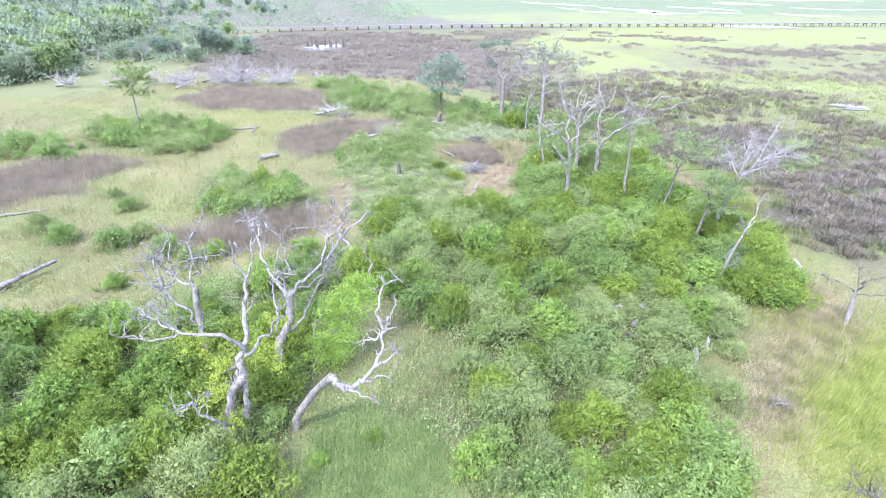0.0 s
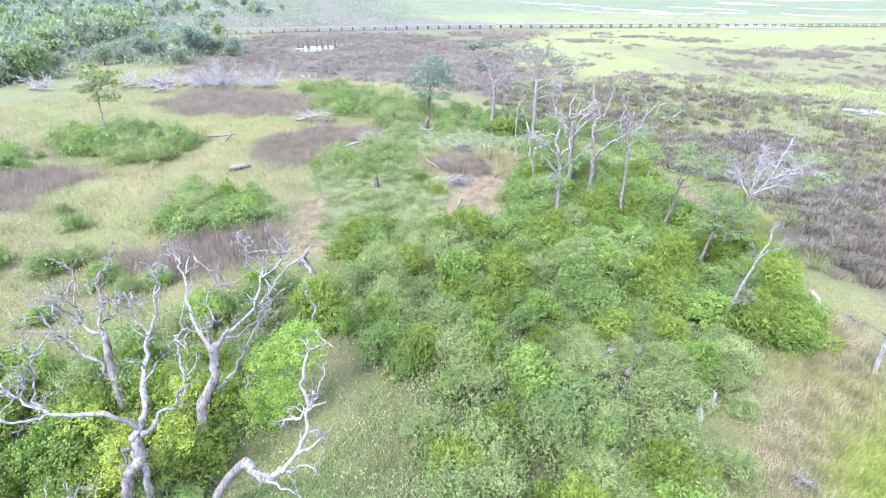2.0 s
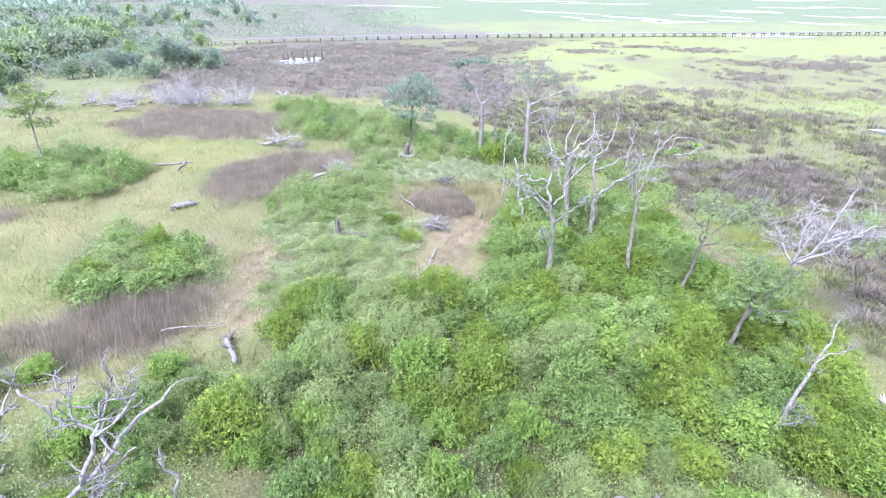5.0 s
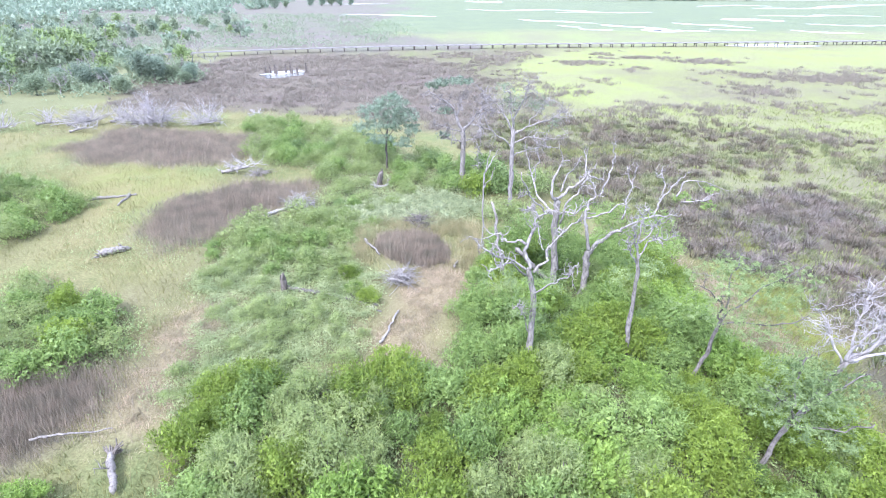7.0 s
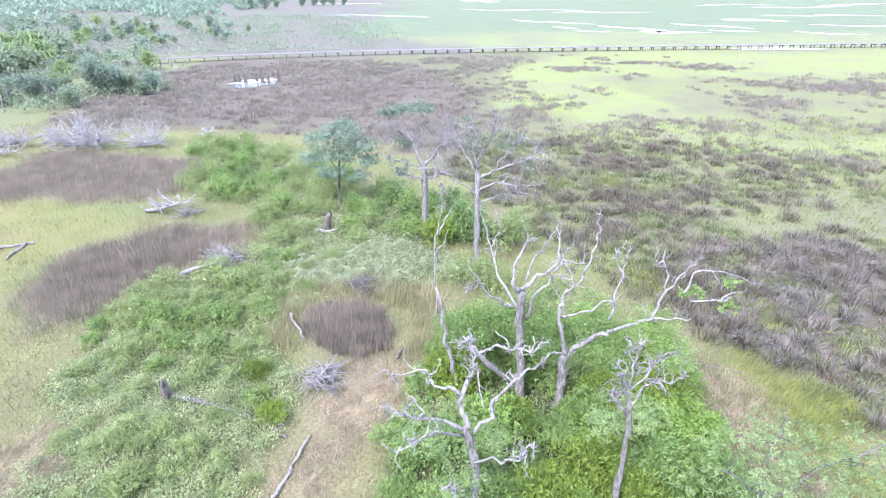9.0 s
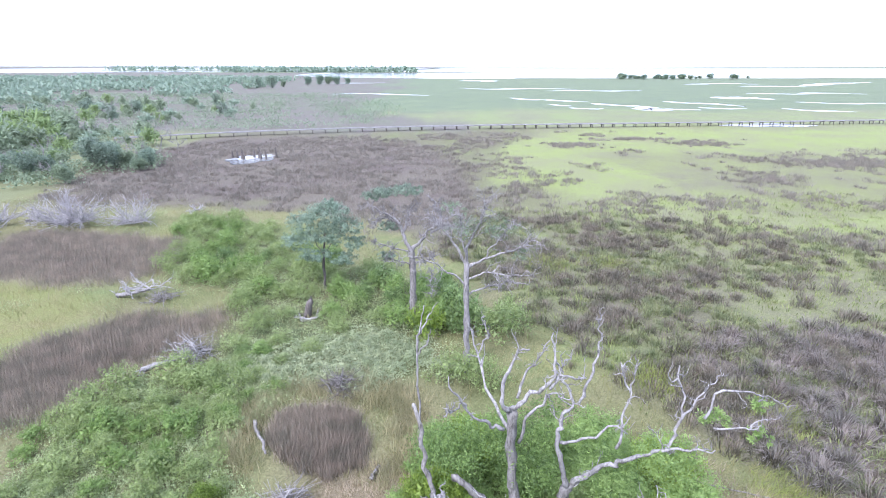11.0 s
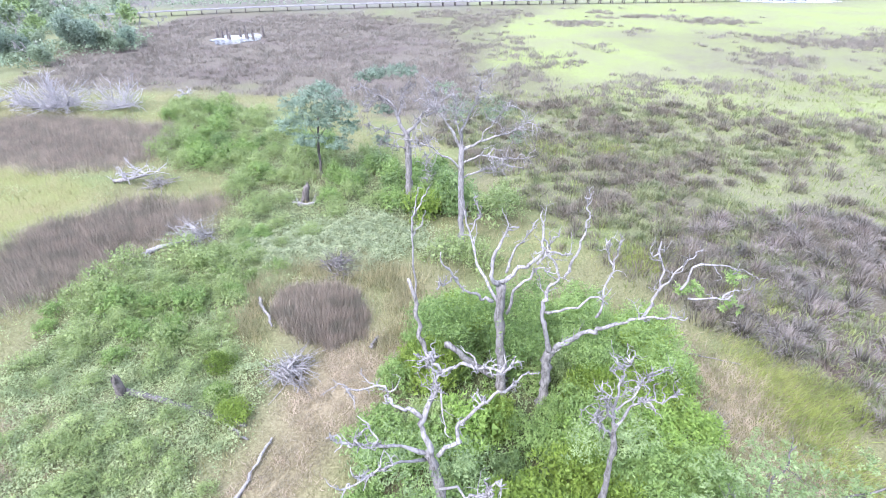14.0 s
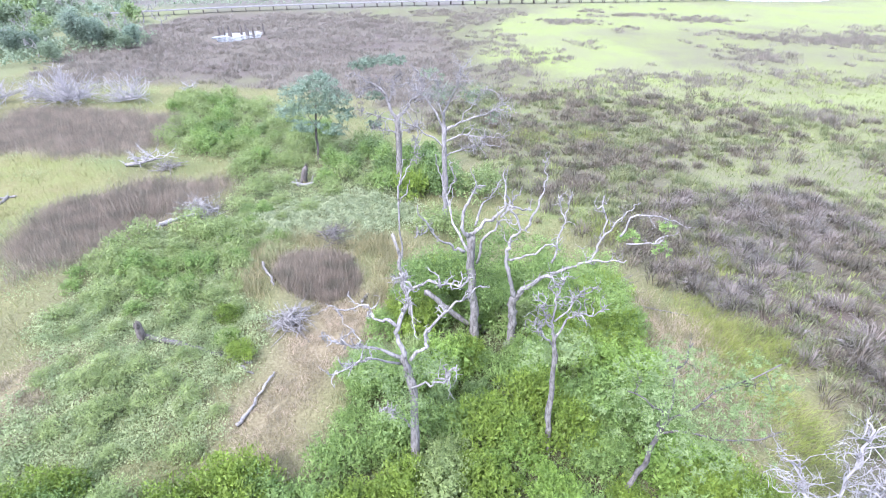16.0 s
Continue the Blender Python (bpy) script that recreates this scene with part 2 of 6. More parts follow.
# ---- materials ----
def nodes_of(name):
    m = bpy.data.materials.new(name)
    m.use_nodes = True
    t = m.node_tree
    return m, t, t.nodes, t.links, t.nodes["Principled BSDF"]


def mix_node(n, l, fac, a, b, blend="MIX"):
    x = n.new("ShaderNodeMix")
    x.data_type, x.blend_type = "RGBA", blend
    for sock, val in ((x.inputs[0], fac), (x.inputs[6], a), (x.inputs[7], b)):
        if isinstance(val, bpy.types.NodeSocket):
            l.new(val, sock)
        else:
            sock.default_value = (*val, 1) if isinstance(val, tuple) else val
    return x.outputs[2]


def noise_node(n, l, coord, scale, detail=4.0, rough=0.6):
    x = n.new("ShaderNodeTexNoise")
    x.inputs["Scale"].default_value, x.inputs["Detail"].default_value, x.inputs["Roughness"].default_value = scale, detail, rough
    l.new(coord, x.inputs["Vector"])
    return x.outputs[0]


def ramp_node(n, l, fac, lo, hi):
    x = n.new("ShaderNodeMapRange")
    x.inputs[1].default_value, x.inputs[2].default_value = lo, hi
    l.new(fac, x.inputs[0])
    return x.outputs[0]


def leaf_material(name, dark, mid, light, glow=0.36, patch=0.25, clump=2.3, depth=0.70):
    """Foliage: each leaf and each plant has its own tone, and light passes through."""
    m, t, n, l, p = nodes_of(name)
    geo, info, pos = n.new("ShaderNodeNewGeometry"), n.new("ShaderNodeObjectInfo"), n.new("ShaderNodeNewGeometry")
    a = mix_node(n, l, geo.outputs["Random Per Island"], dark, mid)
    far = noise_node(n, l, pos.outputs["Position"], patch, 2)
    pick = n.new("ShaderNodeMath")
    pick.operation = "MULTIPLY_ADD"
    l.new(info.outputs["Random"], pick.inputs[0])
    pick.inputs[1].default_value = 0.5
    l.new(far, pick.inputs[2])
    b = mix_node(n, l, ramp_node(n, l, pick.outputs[0], 0.45, 1.05), a, light)
    tuft = ramp_node(n, l, noise_node(n, l, pos.outputs["Position"], clump, 2, 0.55), 0.38, 0.60)
    b = mix_node(n, l, tuft, mix_node(n, l, 1.0, b, (depth * 0.97, depth * 1.03, depth * 0.97), "MULTIPLY"), mix_node(n, l, 1.0, b, (1.20, 1.18, 1.14), "MULTIPLY"))
    l.new(b, p.inputs["Base Color"])
    p.inputs["Roughness"].default_value, p.inputs["Specular IOR Level"].default_value = 0.5, 0.35
    tr = n.new("ShaderNodeBsdfTranslucent")
    l.new(b, tr.inputs[0])
    mx = n.new("ShaderNodeMixShader")
    mx.inputs[0].default_value = glow
    l.new(p.outputs[0], mx.inputs[1])
    l.new(tr.outputs[0], mx.inputs[2])
    l.new(mx.outputs[0], n["Material Output"].inputs[0])
    return m


def wood_material(name, pale, grey, dark, grain=9.0):
    """Barkless weathered wood with long grain, cracks, mottled lichen and stains."""
    m, t, n, l, p = nodes_of(name)
    tc = n.new("ShaderNodeTexCoord")
    mp = n.new("ShaderNodeMapping")
    mp.inputs["Scale"].default_value = (1, 1, 0.22)
    l.new(tc.outputs["Object"], mp.inputs[0])
    fine = noise_node(n, l, mp.outputs[0], grain, 6, 0.7)
    mottle = noise_node(n, l, tc.outputs["Object"], 4.5, 4, 0.65)
    broad = noise_node(n, l, tc.outputs["Object"], 0.9, 3)
    c = mix_node(n, l, ramp_node(n, l, broad, 0.36, 0.60), pale, grey)
    half = tuple(0.55 * g + 0.45 * d for g, d in zip(grey, dark))
    c = mix_node(n, l, ramp_node(n, l, mottle, 0.50, 0.66), c, half)
    c = mix_node(n, l, ramp_node(n, l, fine, 0.47, 0.66), c, dark)
    l.new(c, p.inputs["Base Color"])
    p.inputs["Roughness"].default_value = 0.9
    p.inputs["Specular IOR Level"].default_value = 0.25
    b = n.new("ShaderNodeBump")
    b.inputs["Strength"].default_value, b.inputs["Distance"].default_value = 0.8, 0.04
    l.new(fine, b.inputs["Height"])
    l.new(b.outputs[0], p.inputs["Normal"])
    return m


def grass_material(name, a, b, c, patch=0.12, glow=0.3, clump=0.9, depth=0.80):
    return leaf_material(name, a, b, c, glow, patch, clump, depth)


M_DEAD = wood_material("weathered_white_wood", (0.290, 0.276, 0.262), (0.200, 0.190, 0.184), (0.075, 0.068, 0.062))
M_WHITE = wood_material("bleached_white_wood", (0.335, 0.324, 0.318), (0.245, 0.237, 0.234), (0.110, 0.101, 0.098))
M_FAN = wood_material("pale_fallen_wood", (0.420, 0.405, 0.410), (0.330, 0.318, 0.325), (0.180, 0.170, 0.172))
M_LILAC = wood_material("pale_grey_wood", (0.300, 0.288, 0.286), (0.222, 0.212, 0.212), (0.092, 0.084, 0.082))
M_SILVER = wood_material("silver_grey_wood", (0.205, 0.192, 0.182), (0.138, 0.130, 0.126), (0.055, 0.050, 0.046))
M_BARK = wood_material("grey_brown_bark", (0.17, 0.15, 0.14), (0.12, 0.11, 0.10), (0.05, 0.045, 0.04), 6)
M_OLIVE = leaf_material("olive_wax_leaf", (0.070, 0.108, 0.020), (0.178, 0.266, 0.048), (0.218, 0.305, 0.058))
M_SAGE = leaf_material("sage_fine_leaf", (0.095, 0.140, 0.050), (0.228, 0.306, 0.112), (0.270, 0.338, 0.138))
M_GREEN = leaf_material("mid_green_leaf", (0.062, 0.112, 0.030), (0.195, 0.298, 0.090), (0.225, 0.325, 0.105))
M_LIME = leaf_material("lime_green_leaf", (0.090, 0.158, 0.030), (0.210, 0.330, 0.075), (0.240, 0.355, 0.088), 0.40)
M_YELLOW = leaf_material("yellow_green_leaf", (0.190, 0.260, 0.034), (0.300, 0.385, 0.055), (0.335, 0.410, 0.070), 0.42)
M_YOUNG = leaf_material("fresh_bright_leaf", (0.105, 0.195, 0.032), (0.215, 0.352, 0.062), (0.248, 0.380, 0.074), 0.40)
M_TREE = leaf_material("grey_green_tree_leaf", (0.105, 0.160, 0.068), (0.205, 0.290, 0.125), (0.235, 0.315, 0.140))
# pale blue haze mixed into a dusky leaf colour for distant trees
M_DUSK = leaf_material("dusky_blue_green_haze_leaf", (0.110, 0.155, 0.122), (0.170, 0.228, 0.175), (0.190, 0.250, 0.190))
M_LAWN = leaf_material("soft_short_grass", (0.140, 0.215, 0.082), (0.215, 0.300, 0.118), (0.240, 0.315, 0.130), 0.3, 0.4, 1.0, 0.9)
M_TALL = leaf_material("tall_tan_grass", (0.165, 0.160, 0.082), (0.285, 0.268, 0.145), (0.335, 0.305, 0.190), 0.3, 0.5, 1.0, 0.85)
M_DEEP = leaf_material("deep_green_leaf", (0.060, 0.108, 0.040), (0.165, 0.255, 0.098), (0.190, 0.270, 0.105))
# blue distance haze put into leaf colours; also the round tree's own blue-green
M_BLUE = leaf_material("blue_green_haze_leaf", (0.125, 0.180, 0.138), (0.215, 0.300, 0.228), (0.250, 0.325, 0.248))
M_HAZEL = leaf_material("woodland_haze_leaf", (0.125, 0.175, 0.115), (0.205, 0.272, 0.178), (0.245, 0.305, 0.205))
M_HERB = leaf_material("pale_herb_leaf", (0.180, 0.228, 0.112), (0.318, 0.384, 0.195), (0.360, 0.405, 0.232), 0.38, 0.3, 0.9, 0.82)
M_PALE = leaf_material("whitish_herb_leaf", (0.150, 0.205, 0.110), (0.318, 0.380, 0.215), (0.350, 0.390, 0.248), 0.38, 0.3, 1.4, 0.72)
M_MEADOW = grass_material("meadow_grass", (0.120, 0.134, 0.052), (0.232, 0.238, 0.096), (0.285, 0.255, 0.142))
M_LUSH = grass_material("lush_marsh_grass", (0.175, 0.222, 0.052), (0.247, 0.304, 0.071), (0.300, 0.312, 0.125))
M_RUSH = grass_material("brown_black_rush", (0.125, 0.104, 0.086), (0.255, 0.216, 0.180), (0.290, 0.250, 0.205), 0.2, 0.15)
M_TUSSOCK = grass_material("grey_brown_tussock", (0.098, 0.084, 0.064), (0.164, 0.145, 0.114), (0.202, 0.178, 0.146), 0.45, 0.2)
M_REED = grass_material("grey_green_tussock", (0.100, 0.118, 0.055), (0.175, 0.205, 0.098), (0.210, 0.228, 0.120), 0.45, 0.2)
M_CLUMP = grass_material("grey_far_tussock", (0.125, 0.110, 0.092), (0.200, 0.180, 0.156), (0.240, 0.216, 0.190), 0.1, 0.2)
M_MARSHGRASS = grass_material("olive_marsh_grass", (0.125, 0.145, 0.060), (0.205, 0.232, 0.098), (0.225, 0.262, 0.098), 0.2, 0.25)
M_ARCH = grass_material("pale_tipped_rush", (0.076, 0.064, 0.055), (0.180, 0.158, 0.140), (0.235, 0.208, 0.190), 0.4, 0.15, 0.5, 0.7)
M_STRAW = grass_material("trampled_straw", (0.195, 0.160, 0.110), (0.335, 0.280, 0.205), (0.385, 0.328, 0.258), 0.9)

# ground: two tones a zone, broken up by noise at three sizes
M_GROUND, gt, gn, gl, gp = nodes_of("marsh_ground")
ga, gb = gn.new("ShaderNodeVertexColor"), gn.new("ShaderNodeVertexColor")
ga.layer_name, gb.layer_name = "tone_a", "tone_b"
gg = gn.new("ShaderNodeNewGeometry")
g_big = noise_node(gn, gl, gg.outputs["Position"], 0.055, 6, 0.72)
g_mid = noise_node(gn, gl, gg.outputs["Position"], 0.9, 4, 0.7)
g_fine = noise_node(gn, gl, gg.outputs["Position"], 7.0, 4, 0.7)
add = gn.new("ShaderNodeMath")
add.operation = "MULTIPLY_ADD"
gl.new(g_mid, add.inputs[0])
add.inputs[1].default_value = 0.45
gl.new(g_big, add.inputs[2])
g_c = mix_node(gn, gl, ramp_node(gn, gl, add.outputs[0], 0.62, 0.82), ga.outputs[0], gb.outputs[0])
g_c = mix_node(gn, gl, ramp_node(gn, gl, g_fine, 0.36, 0.66), mix_node(gn, gl, 1.0, g_c, (0.58, 0.57, 0.52), "MULTIPLY"), mix_node(gn, gl, 1.0, g_c, (1.10, 1.10, 1.08), "MULTIPLY"))
gl.new(g_c, gp.inputs["Base Color"])
gp.inputs["Roughness"].default_value, gp.inputs["Specular IOR Level"].default_value = 0.95, 0.15
g_b = gn.new("ShaderNodeBump")
g_b.inputs["Strength"].default_value, g_b.inputs["Distance"].default_value = 0.7, 0.15
gl.new(g_fine, g_b.inputs["Height"])
gl.new(g_b.outputs[0], gp.inputs["Normal"])

M_WATER, wt, wnn, wl, wp = nodes_of("still_water")
wp.inputs["Base Color"].default_value = (0.30, 0.32, 0.33, 1)
wp.inputs["Roughness"].default_value, wp.inputs["IOR"].default_value = 0.12, 1.33
wb = wnn.new("ShaderNodeBump")
wb.inputs["Strength"].default_value, wb.inputs["Distance"].default_value = 0.15, 0.02
wg = wnn.new("ShaderNodeNewGeometry")
wl.new(noise_node(wnn, wl, wg.outputs["Position"], 1.2), wb.inputs["Height"])
wl.new(wb.outputs[0], wp.inputs["Normal"])

# ---- ground ----
def spaced(near_lo, near_hi, step, lo, hi, grow):
    out = list(np.arange(near_lo, near_hi + step, step))
    s = step
    while out[-1] < hi:
        s *= grow
        out.append(min(out[-1] + s, hi))
    s, left = step, []
    while (left[-1] if left else near_lo) > lo:
        s *= grow
        left.append(max((left[-1] if left else near_lo) - s, lo))
    return np.array(left[::-1] + out)


gx = spaced(-56, 60, 1.2, -4200, 4200, 1.07)
gy = spaced(6, 112, 1.2, -1500, 4800, 1.055)
X, Y = np.meshgrid(gx, gy, indexing="ij")
Z = height(X, Y)
A = np.empty(X.shape + (3,))
B = np.empty(X.shape + (3,))
A[:], B[:] = (0.159, 0.168, 0.084), (0.224, 0.206, 0.124)


def zone(mask, a, b):
    A[mask], B[mask] = a, b


patch = wavy(X, Y, 9, 45) + 0.6 * wavy(X, Y, 3.2, 46)
zone(patch > 0.45, (0.145, 0.175, 0.085), (0.200, 0.205, 0.105))
zone(patch < -0.32, (0.205, 0.185, 0.120), (0.170, 0.170, 0.095))
A, B = A * (0.90, 0.96, 0.86), B * (0.95, 0.98, 0.86)
FX, FY = X + 18 * wavy(X, Y, 60, 41) + 7 * wavy(X, Y, 17, 42), Y + 14 * wavy(X, Y, 60, 43) + 6 * wavy(X, Y, 17, 44)
zone(within(MARSH, X, Y, 3, 11) | (Y > 118) & (X > -60) & (X < 60), (0.155, 0.160, 0.092), (0.135, 0.130, 0.092))
spot = wavy(X, Y, 5, 47) + 0.7 * wavy(X, Y, 13, 48)
zone(within(MARSH, X, Y, 3, 11) & (spot > 0.75), (0.170, 0.215, 0.080), (0.150, 0.172, 0.085))
zone((FX > 28) & within(MARSH, X, Y, 3, 11) & (FX * 0.5 + FY * 0.5 > 62), (0.190, 0.212, 0.098), (0.165, 0.165, 0.108))
zone(within(DARK_FLAT, X, Y, 5, 12), (0.118, 0.100, 0.092), (0.140, 0.126, 0.104))
zone(within(BRIGHT_FLAT, FX, FY, 8, 13) & (X > 20), (0.215, 0.262, 0.098), (0.200, 0.212, 0.118))
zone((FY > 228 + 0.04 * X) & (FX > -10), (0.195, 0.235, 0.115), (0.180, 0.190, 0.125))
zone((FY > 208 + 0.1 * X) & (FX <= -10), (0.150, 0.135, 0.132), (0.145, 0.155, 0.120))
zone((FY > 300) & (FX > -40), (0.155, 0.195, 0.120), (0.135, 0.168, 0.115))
zone((X < -62) & (Y > 95) & (Y < 215), (0.180, 0.195, 0.110), (0.160, 0.175, 0.095))
zone(within(YELLOW, X, Y, 3, 21), (0.180, 0.198, 0.078), (0.205, 0.192, 0.098))
zone(within(EDGE_TAN, X, Y, 1.5, 22), (0.205, 0.172, 0.112), (0.185, 0.180, 0.090))
for poly in RUSHES:
    zone(within(poly, X, Y, 0.5 if poly is RUSH_ROUND else 1.6, 14), (0.165, 0.140, 0.118), (0.180, 0.165, 0.115))
zone(within(BRIGHT_EDGE, X, Y, 4, 15), (0.235, 0.285, 0.065), (0.280, 0.280, 0.125))
zone(within(LAWN, X, Y, 1, 16), (0.165, 0.230, 0.090), (0.200, 0.255, 0.105))
zone(within(EDGE_SOUTH, X, Y, 1.5, 24), (0.225, 0.205, 0.118), (0.205, 0.205, 0.100))
for poly in PATHS:
    zone(within(poly, X, Y, 1.6, 17), (0.290, 0.242, 0.165), (0.205, 0.176, 0.112))
zone(within(PATH_SOUTH, X, Y, 1.6, 17), (0.142, 0.160, 0.076), (0.175, 0.165, 0.094))
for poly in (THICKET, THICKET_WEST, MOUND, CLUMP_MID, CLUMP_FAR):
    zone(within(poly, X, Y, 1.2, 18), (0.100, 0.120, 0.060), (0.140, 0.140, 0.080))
zone(within(HERBS, X, Y, 1.5, 19) | within(PALE, X, Y, 1.5, 19), (0.160, 0.195, 0.095), (0.195, 0.190, 0.115))
zone(within(NEAR_MARSH, X, Y, 2, 23), (0.118, 0.106, 0.080), (0.100, 0.088, 0.076))
MUD = [(31.5, 57.5), (34, 61), (38, 61.5), (42, 59), (40, 55.5), (35, 55)]
zone(within(MUD, X, Y, 1.0, 20), (0.120, 0.095, 0.085), (0.150, 0.120, 0.100))
for col in (A, B):
    for _ in range(2):
        col[1:-1, 1:-1] = 0.4 * col[1:-1, 1:-1] + 0.15 * (col[2:, 1:-1] + col[:-2, 1:-1] + col[1:-1, 2:] + col[1:-1, :-2])
gbuf = Buf()
nx, ny = X.shape
ii, jj = np.meshgrid(np.arange(nx - 1), np.arange(ny - 1), indexing="ij")
k0 = (ii * ny + jj).ravel()
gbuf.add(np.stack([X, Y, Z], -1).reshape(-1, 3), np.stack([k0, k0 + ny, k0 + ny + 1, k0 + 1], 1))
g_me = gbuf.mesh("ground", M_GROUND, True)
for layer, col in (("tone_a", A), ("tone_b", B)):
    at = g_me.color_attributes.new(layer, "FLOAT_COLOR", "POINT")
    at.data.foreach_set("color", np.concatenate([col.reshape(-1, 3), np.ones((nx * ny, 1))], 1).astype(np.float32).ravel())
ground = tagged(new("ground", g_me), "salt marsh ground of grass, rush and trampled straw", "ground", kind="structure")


def level(x, y):
    return float(height(np.float64(x), np.float64(y)))


# ---- water ----
def pool(name, cx, cy, rx, ry, label, seed, lift=0.05, turn=0.0, z=None):
    g = np.random.default_rng(seed)
    a = np.linspace(0, 2 * np.pi, 64, endpoint=False)
    w = 1 + sum(g.uniform(0.05, 0.22) / k ** 0.6 * np.sin(k * a + g.uniform(0, 6.28)) for k in range(2, 8))
    c, s = math.cos(turn), math.sin(turn)
    px, py = rx * w * np.cos(a), ry * w * np.sin(a)
    x, y = cx + c * px - s * py, cy + s * px + c * py
    zz = (level(cx, cy) if z is None else z) + lift
    b = Buf()
    b.add(np.vstack([np.column_stack([x, y, np.full(64, zz)]), np.column_stack([x * 1.0, y * 1.0, np.full(64, zz - 0.5)])]),
          np.stack([np.arange(64), (np.arange(64) + 1) % 64, (np.arange(64) + 1) % 64 + 64, np.arange(64) + 64], 1))
    b.f.append(np.arange(64)[None, :])
    return tagged(new(name, b.mesh(name, M_WATER)), label, "water", kind="structure")


pool("water_pond", -35.2, 161.5, 5.2, 6.2, "small bright marsh pond", 1, 0.12)
pool("water_pool", 71.5, 93, 2.8, 2.6, "narrow pool among marsh grass", 2, 0.12)
pool("water_ditch", 128, 233, 16, 5, "shallow pool beneath the boardwalk", 3, 0.12)
def channel(points, width, seed):
    """A winding tidal creek along a line of points, wider and narrower on its way."""
    g = np.random.default_rng(seed)
    line = smooth_line([(x, y, 0.12) for x, y in points], 8)
    n = len(line)
    way = unit(np.gradient(line, axis=0))
    across = np.column_stack([-way[:, 1], way[:, 0], np.zeros(n)])
    f = np.linspace(0, 1, n)
    w = width * np.clip(np.sin(np.pi * f) ** 0.5, 0.12, 1) * (1 + 0.35 * np.sin(f * g.uniform(9, 16) + g.uniform(0, 6)) + 0.25 * g.standard_normal(n))
    off = 0.35 * width * np.sin(f * g.uniform(6, 12) + g.uniform(0, 6))
    w = np.maximum(w, 0.2 * width)
    left, right = line + across * (off + w)[:, None], line + across * (off - w)[:, None]
    b = Buf()
    k = np.arange(n - 1)
    b.add(np.vstack([left, right, left - (0, 0, 0.5), right - (0, 0, 0.5)]), np.vstack([np.stack([k, k + n, k + n + 1, k + 1], 1), np.stack([k + 2 * n, k, k + 1, k + 2 * n + 1], 1), np.stack([k + n, k + 3 * n, k + 3 * n + 1, k + n + 1], 1)]))
    return tagged(new("water_channel", b.mesh("water_channel", M_WATER)), "still tidal creek winding through green marsh", "water", kind="structure")


CREEKS = [
    ([(93, 340), (101, 326), (110, 316), (109, 300), (120, 302), (132, 296)], 5.5), ([(186, 398), (193, 384), (202, 384), (213, 374)], 8.5), ([(136, 356), (146, 342), (154, 338), (164, 318)], 3.6),
    ([(50, 386), (62, 370), (74, 364), (92, 350)], 3.6), ([(72, 310), (79, 303), (88, 304)], 2.0), ([(138, 312), (148, 305), (158, 304)], 2.6), ([(176, 306), (186, 292), (199, 288)], 3.0), ([(66, 334), (70, 325), (76, 320)], 1.8),
]
CREEKS += [
    ([(-72, 424), (-58, 436), (-30, 424), (-2, 412)], 4.0), ([(90, 470), (112, 480), (136, 468), (165, 478)], 5.0), ([(285, 552), (340, 560), (400, 610), (480, 648)], 10.0), ([(34, 742), (48, 706), (62, 676)], 14.0),
    ([(230, 440), (256, 428), (280, 440), (310, 430)], 4.5), ([(20, 520), (50, 500), (90, 512), (120, 500)], 5.0), ([(210, 350), (232, 338), (262, 344)], 3.0), ([(-130, 640), (-100, 630), (-60, 645)], 6.0), ([(250, 600), (300, 620), (330, 605)], 8.0)
]
for k, (points, width) in enumerate(CREEKS):
    channel(points, width, 700 + k)
pool("water_bay", 700, 1600, 1000, 820, "wide pale bay beyond the marsh", 91, 0.1, 0, 0.0)
pool("water_bay", -900, 1750, 760, 620, "wide pale bay beyond the marsh", 92, 0.1, 0, 0.0)
pool("water_sound", 0, 3600, 3800, 1050, "open water on the horizon", 93, 0.1, 0, 0.0)


def shoal(cx, cy, rx, ry, seed):
    o = pool("land_strip", cx, cy, rx, ry, "low green marsh island in the bay", seed, 0.5, 0, 0.0)
    o.data.materials[0] = M_FARGRASS
    tagged(o, category="island")


M_FARGRASS, ft, fn, fl, fp = nodes_of("far_marsh_green")
fg = fn.new("ShaderNodeNewGeometry")
fl.new(mix_node(fn, fl, ramp_node(fn, fl, noise_node(fn, fl, fg.outputs["Position"], 0.02), 0.4, 0.6), (0.24, 0.27, 0.17), (0.20, 0.22, 0.17)), fp.inputs["Base Color"])
fp.inputs["Roughness"].default_value = 0.95
for cx, cy, rx, ry, sd in ((520, 1560, 520, 40, 1), (-250, 1250, 330, 60, 2), (330, 800, 200, 30, 3), (900, 1900, 500, 40, 4), (-700, 1500, 260, 40, 5), (480, 940, 130, 7, 6)):
    shoal(cx, cy, rx, ry, sd)

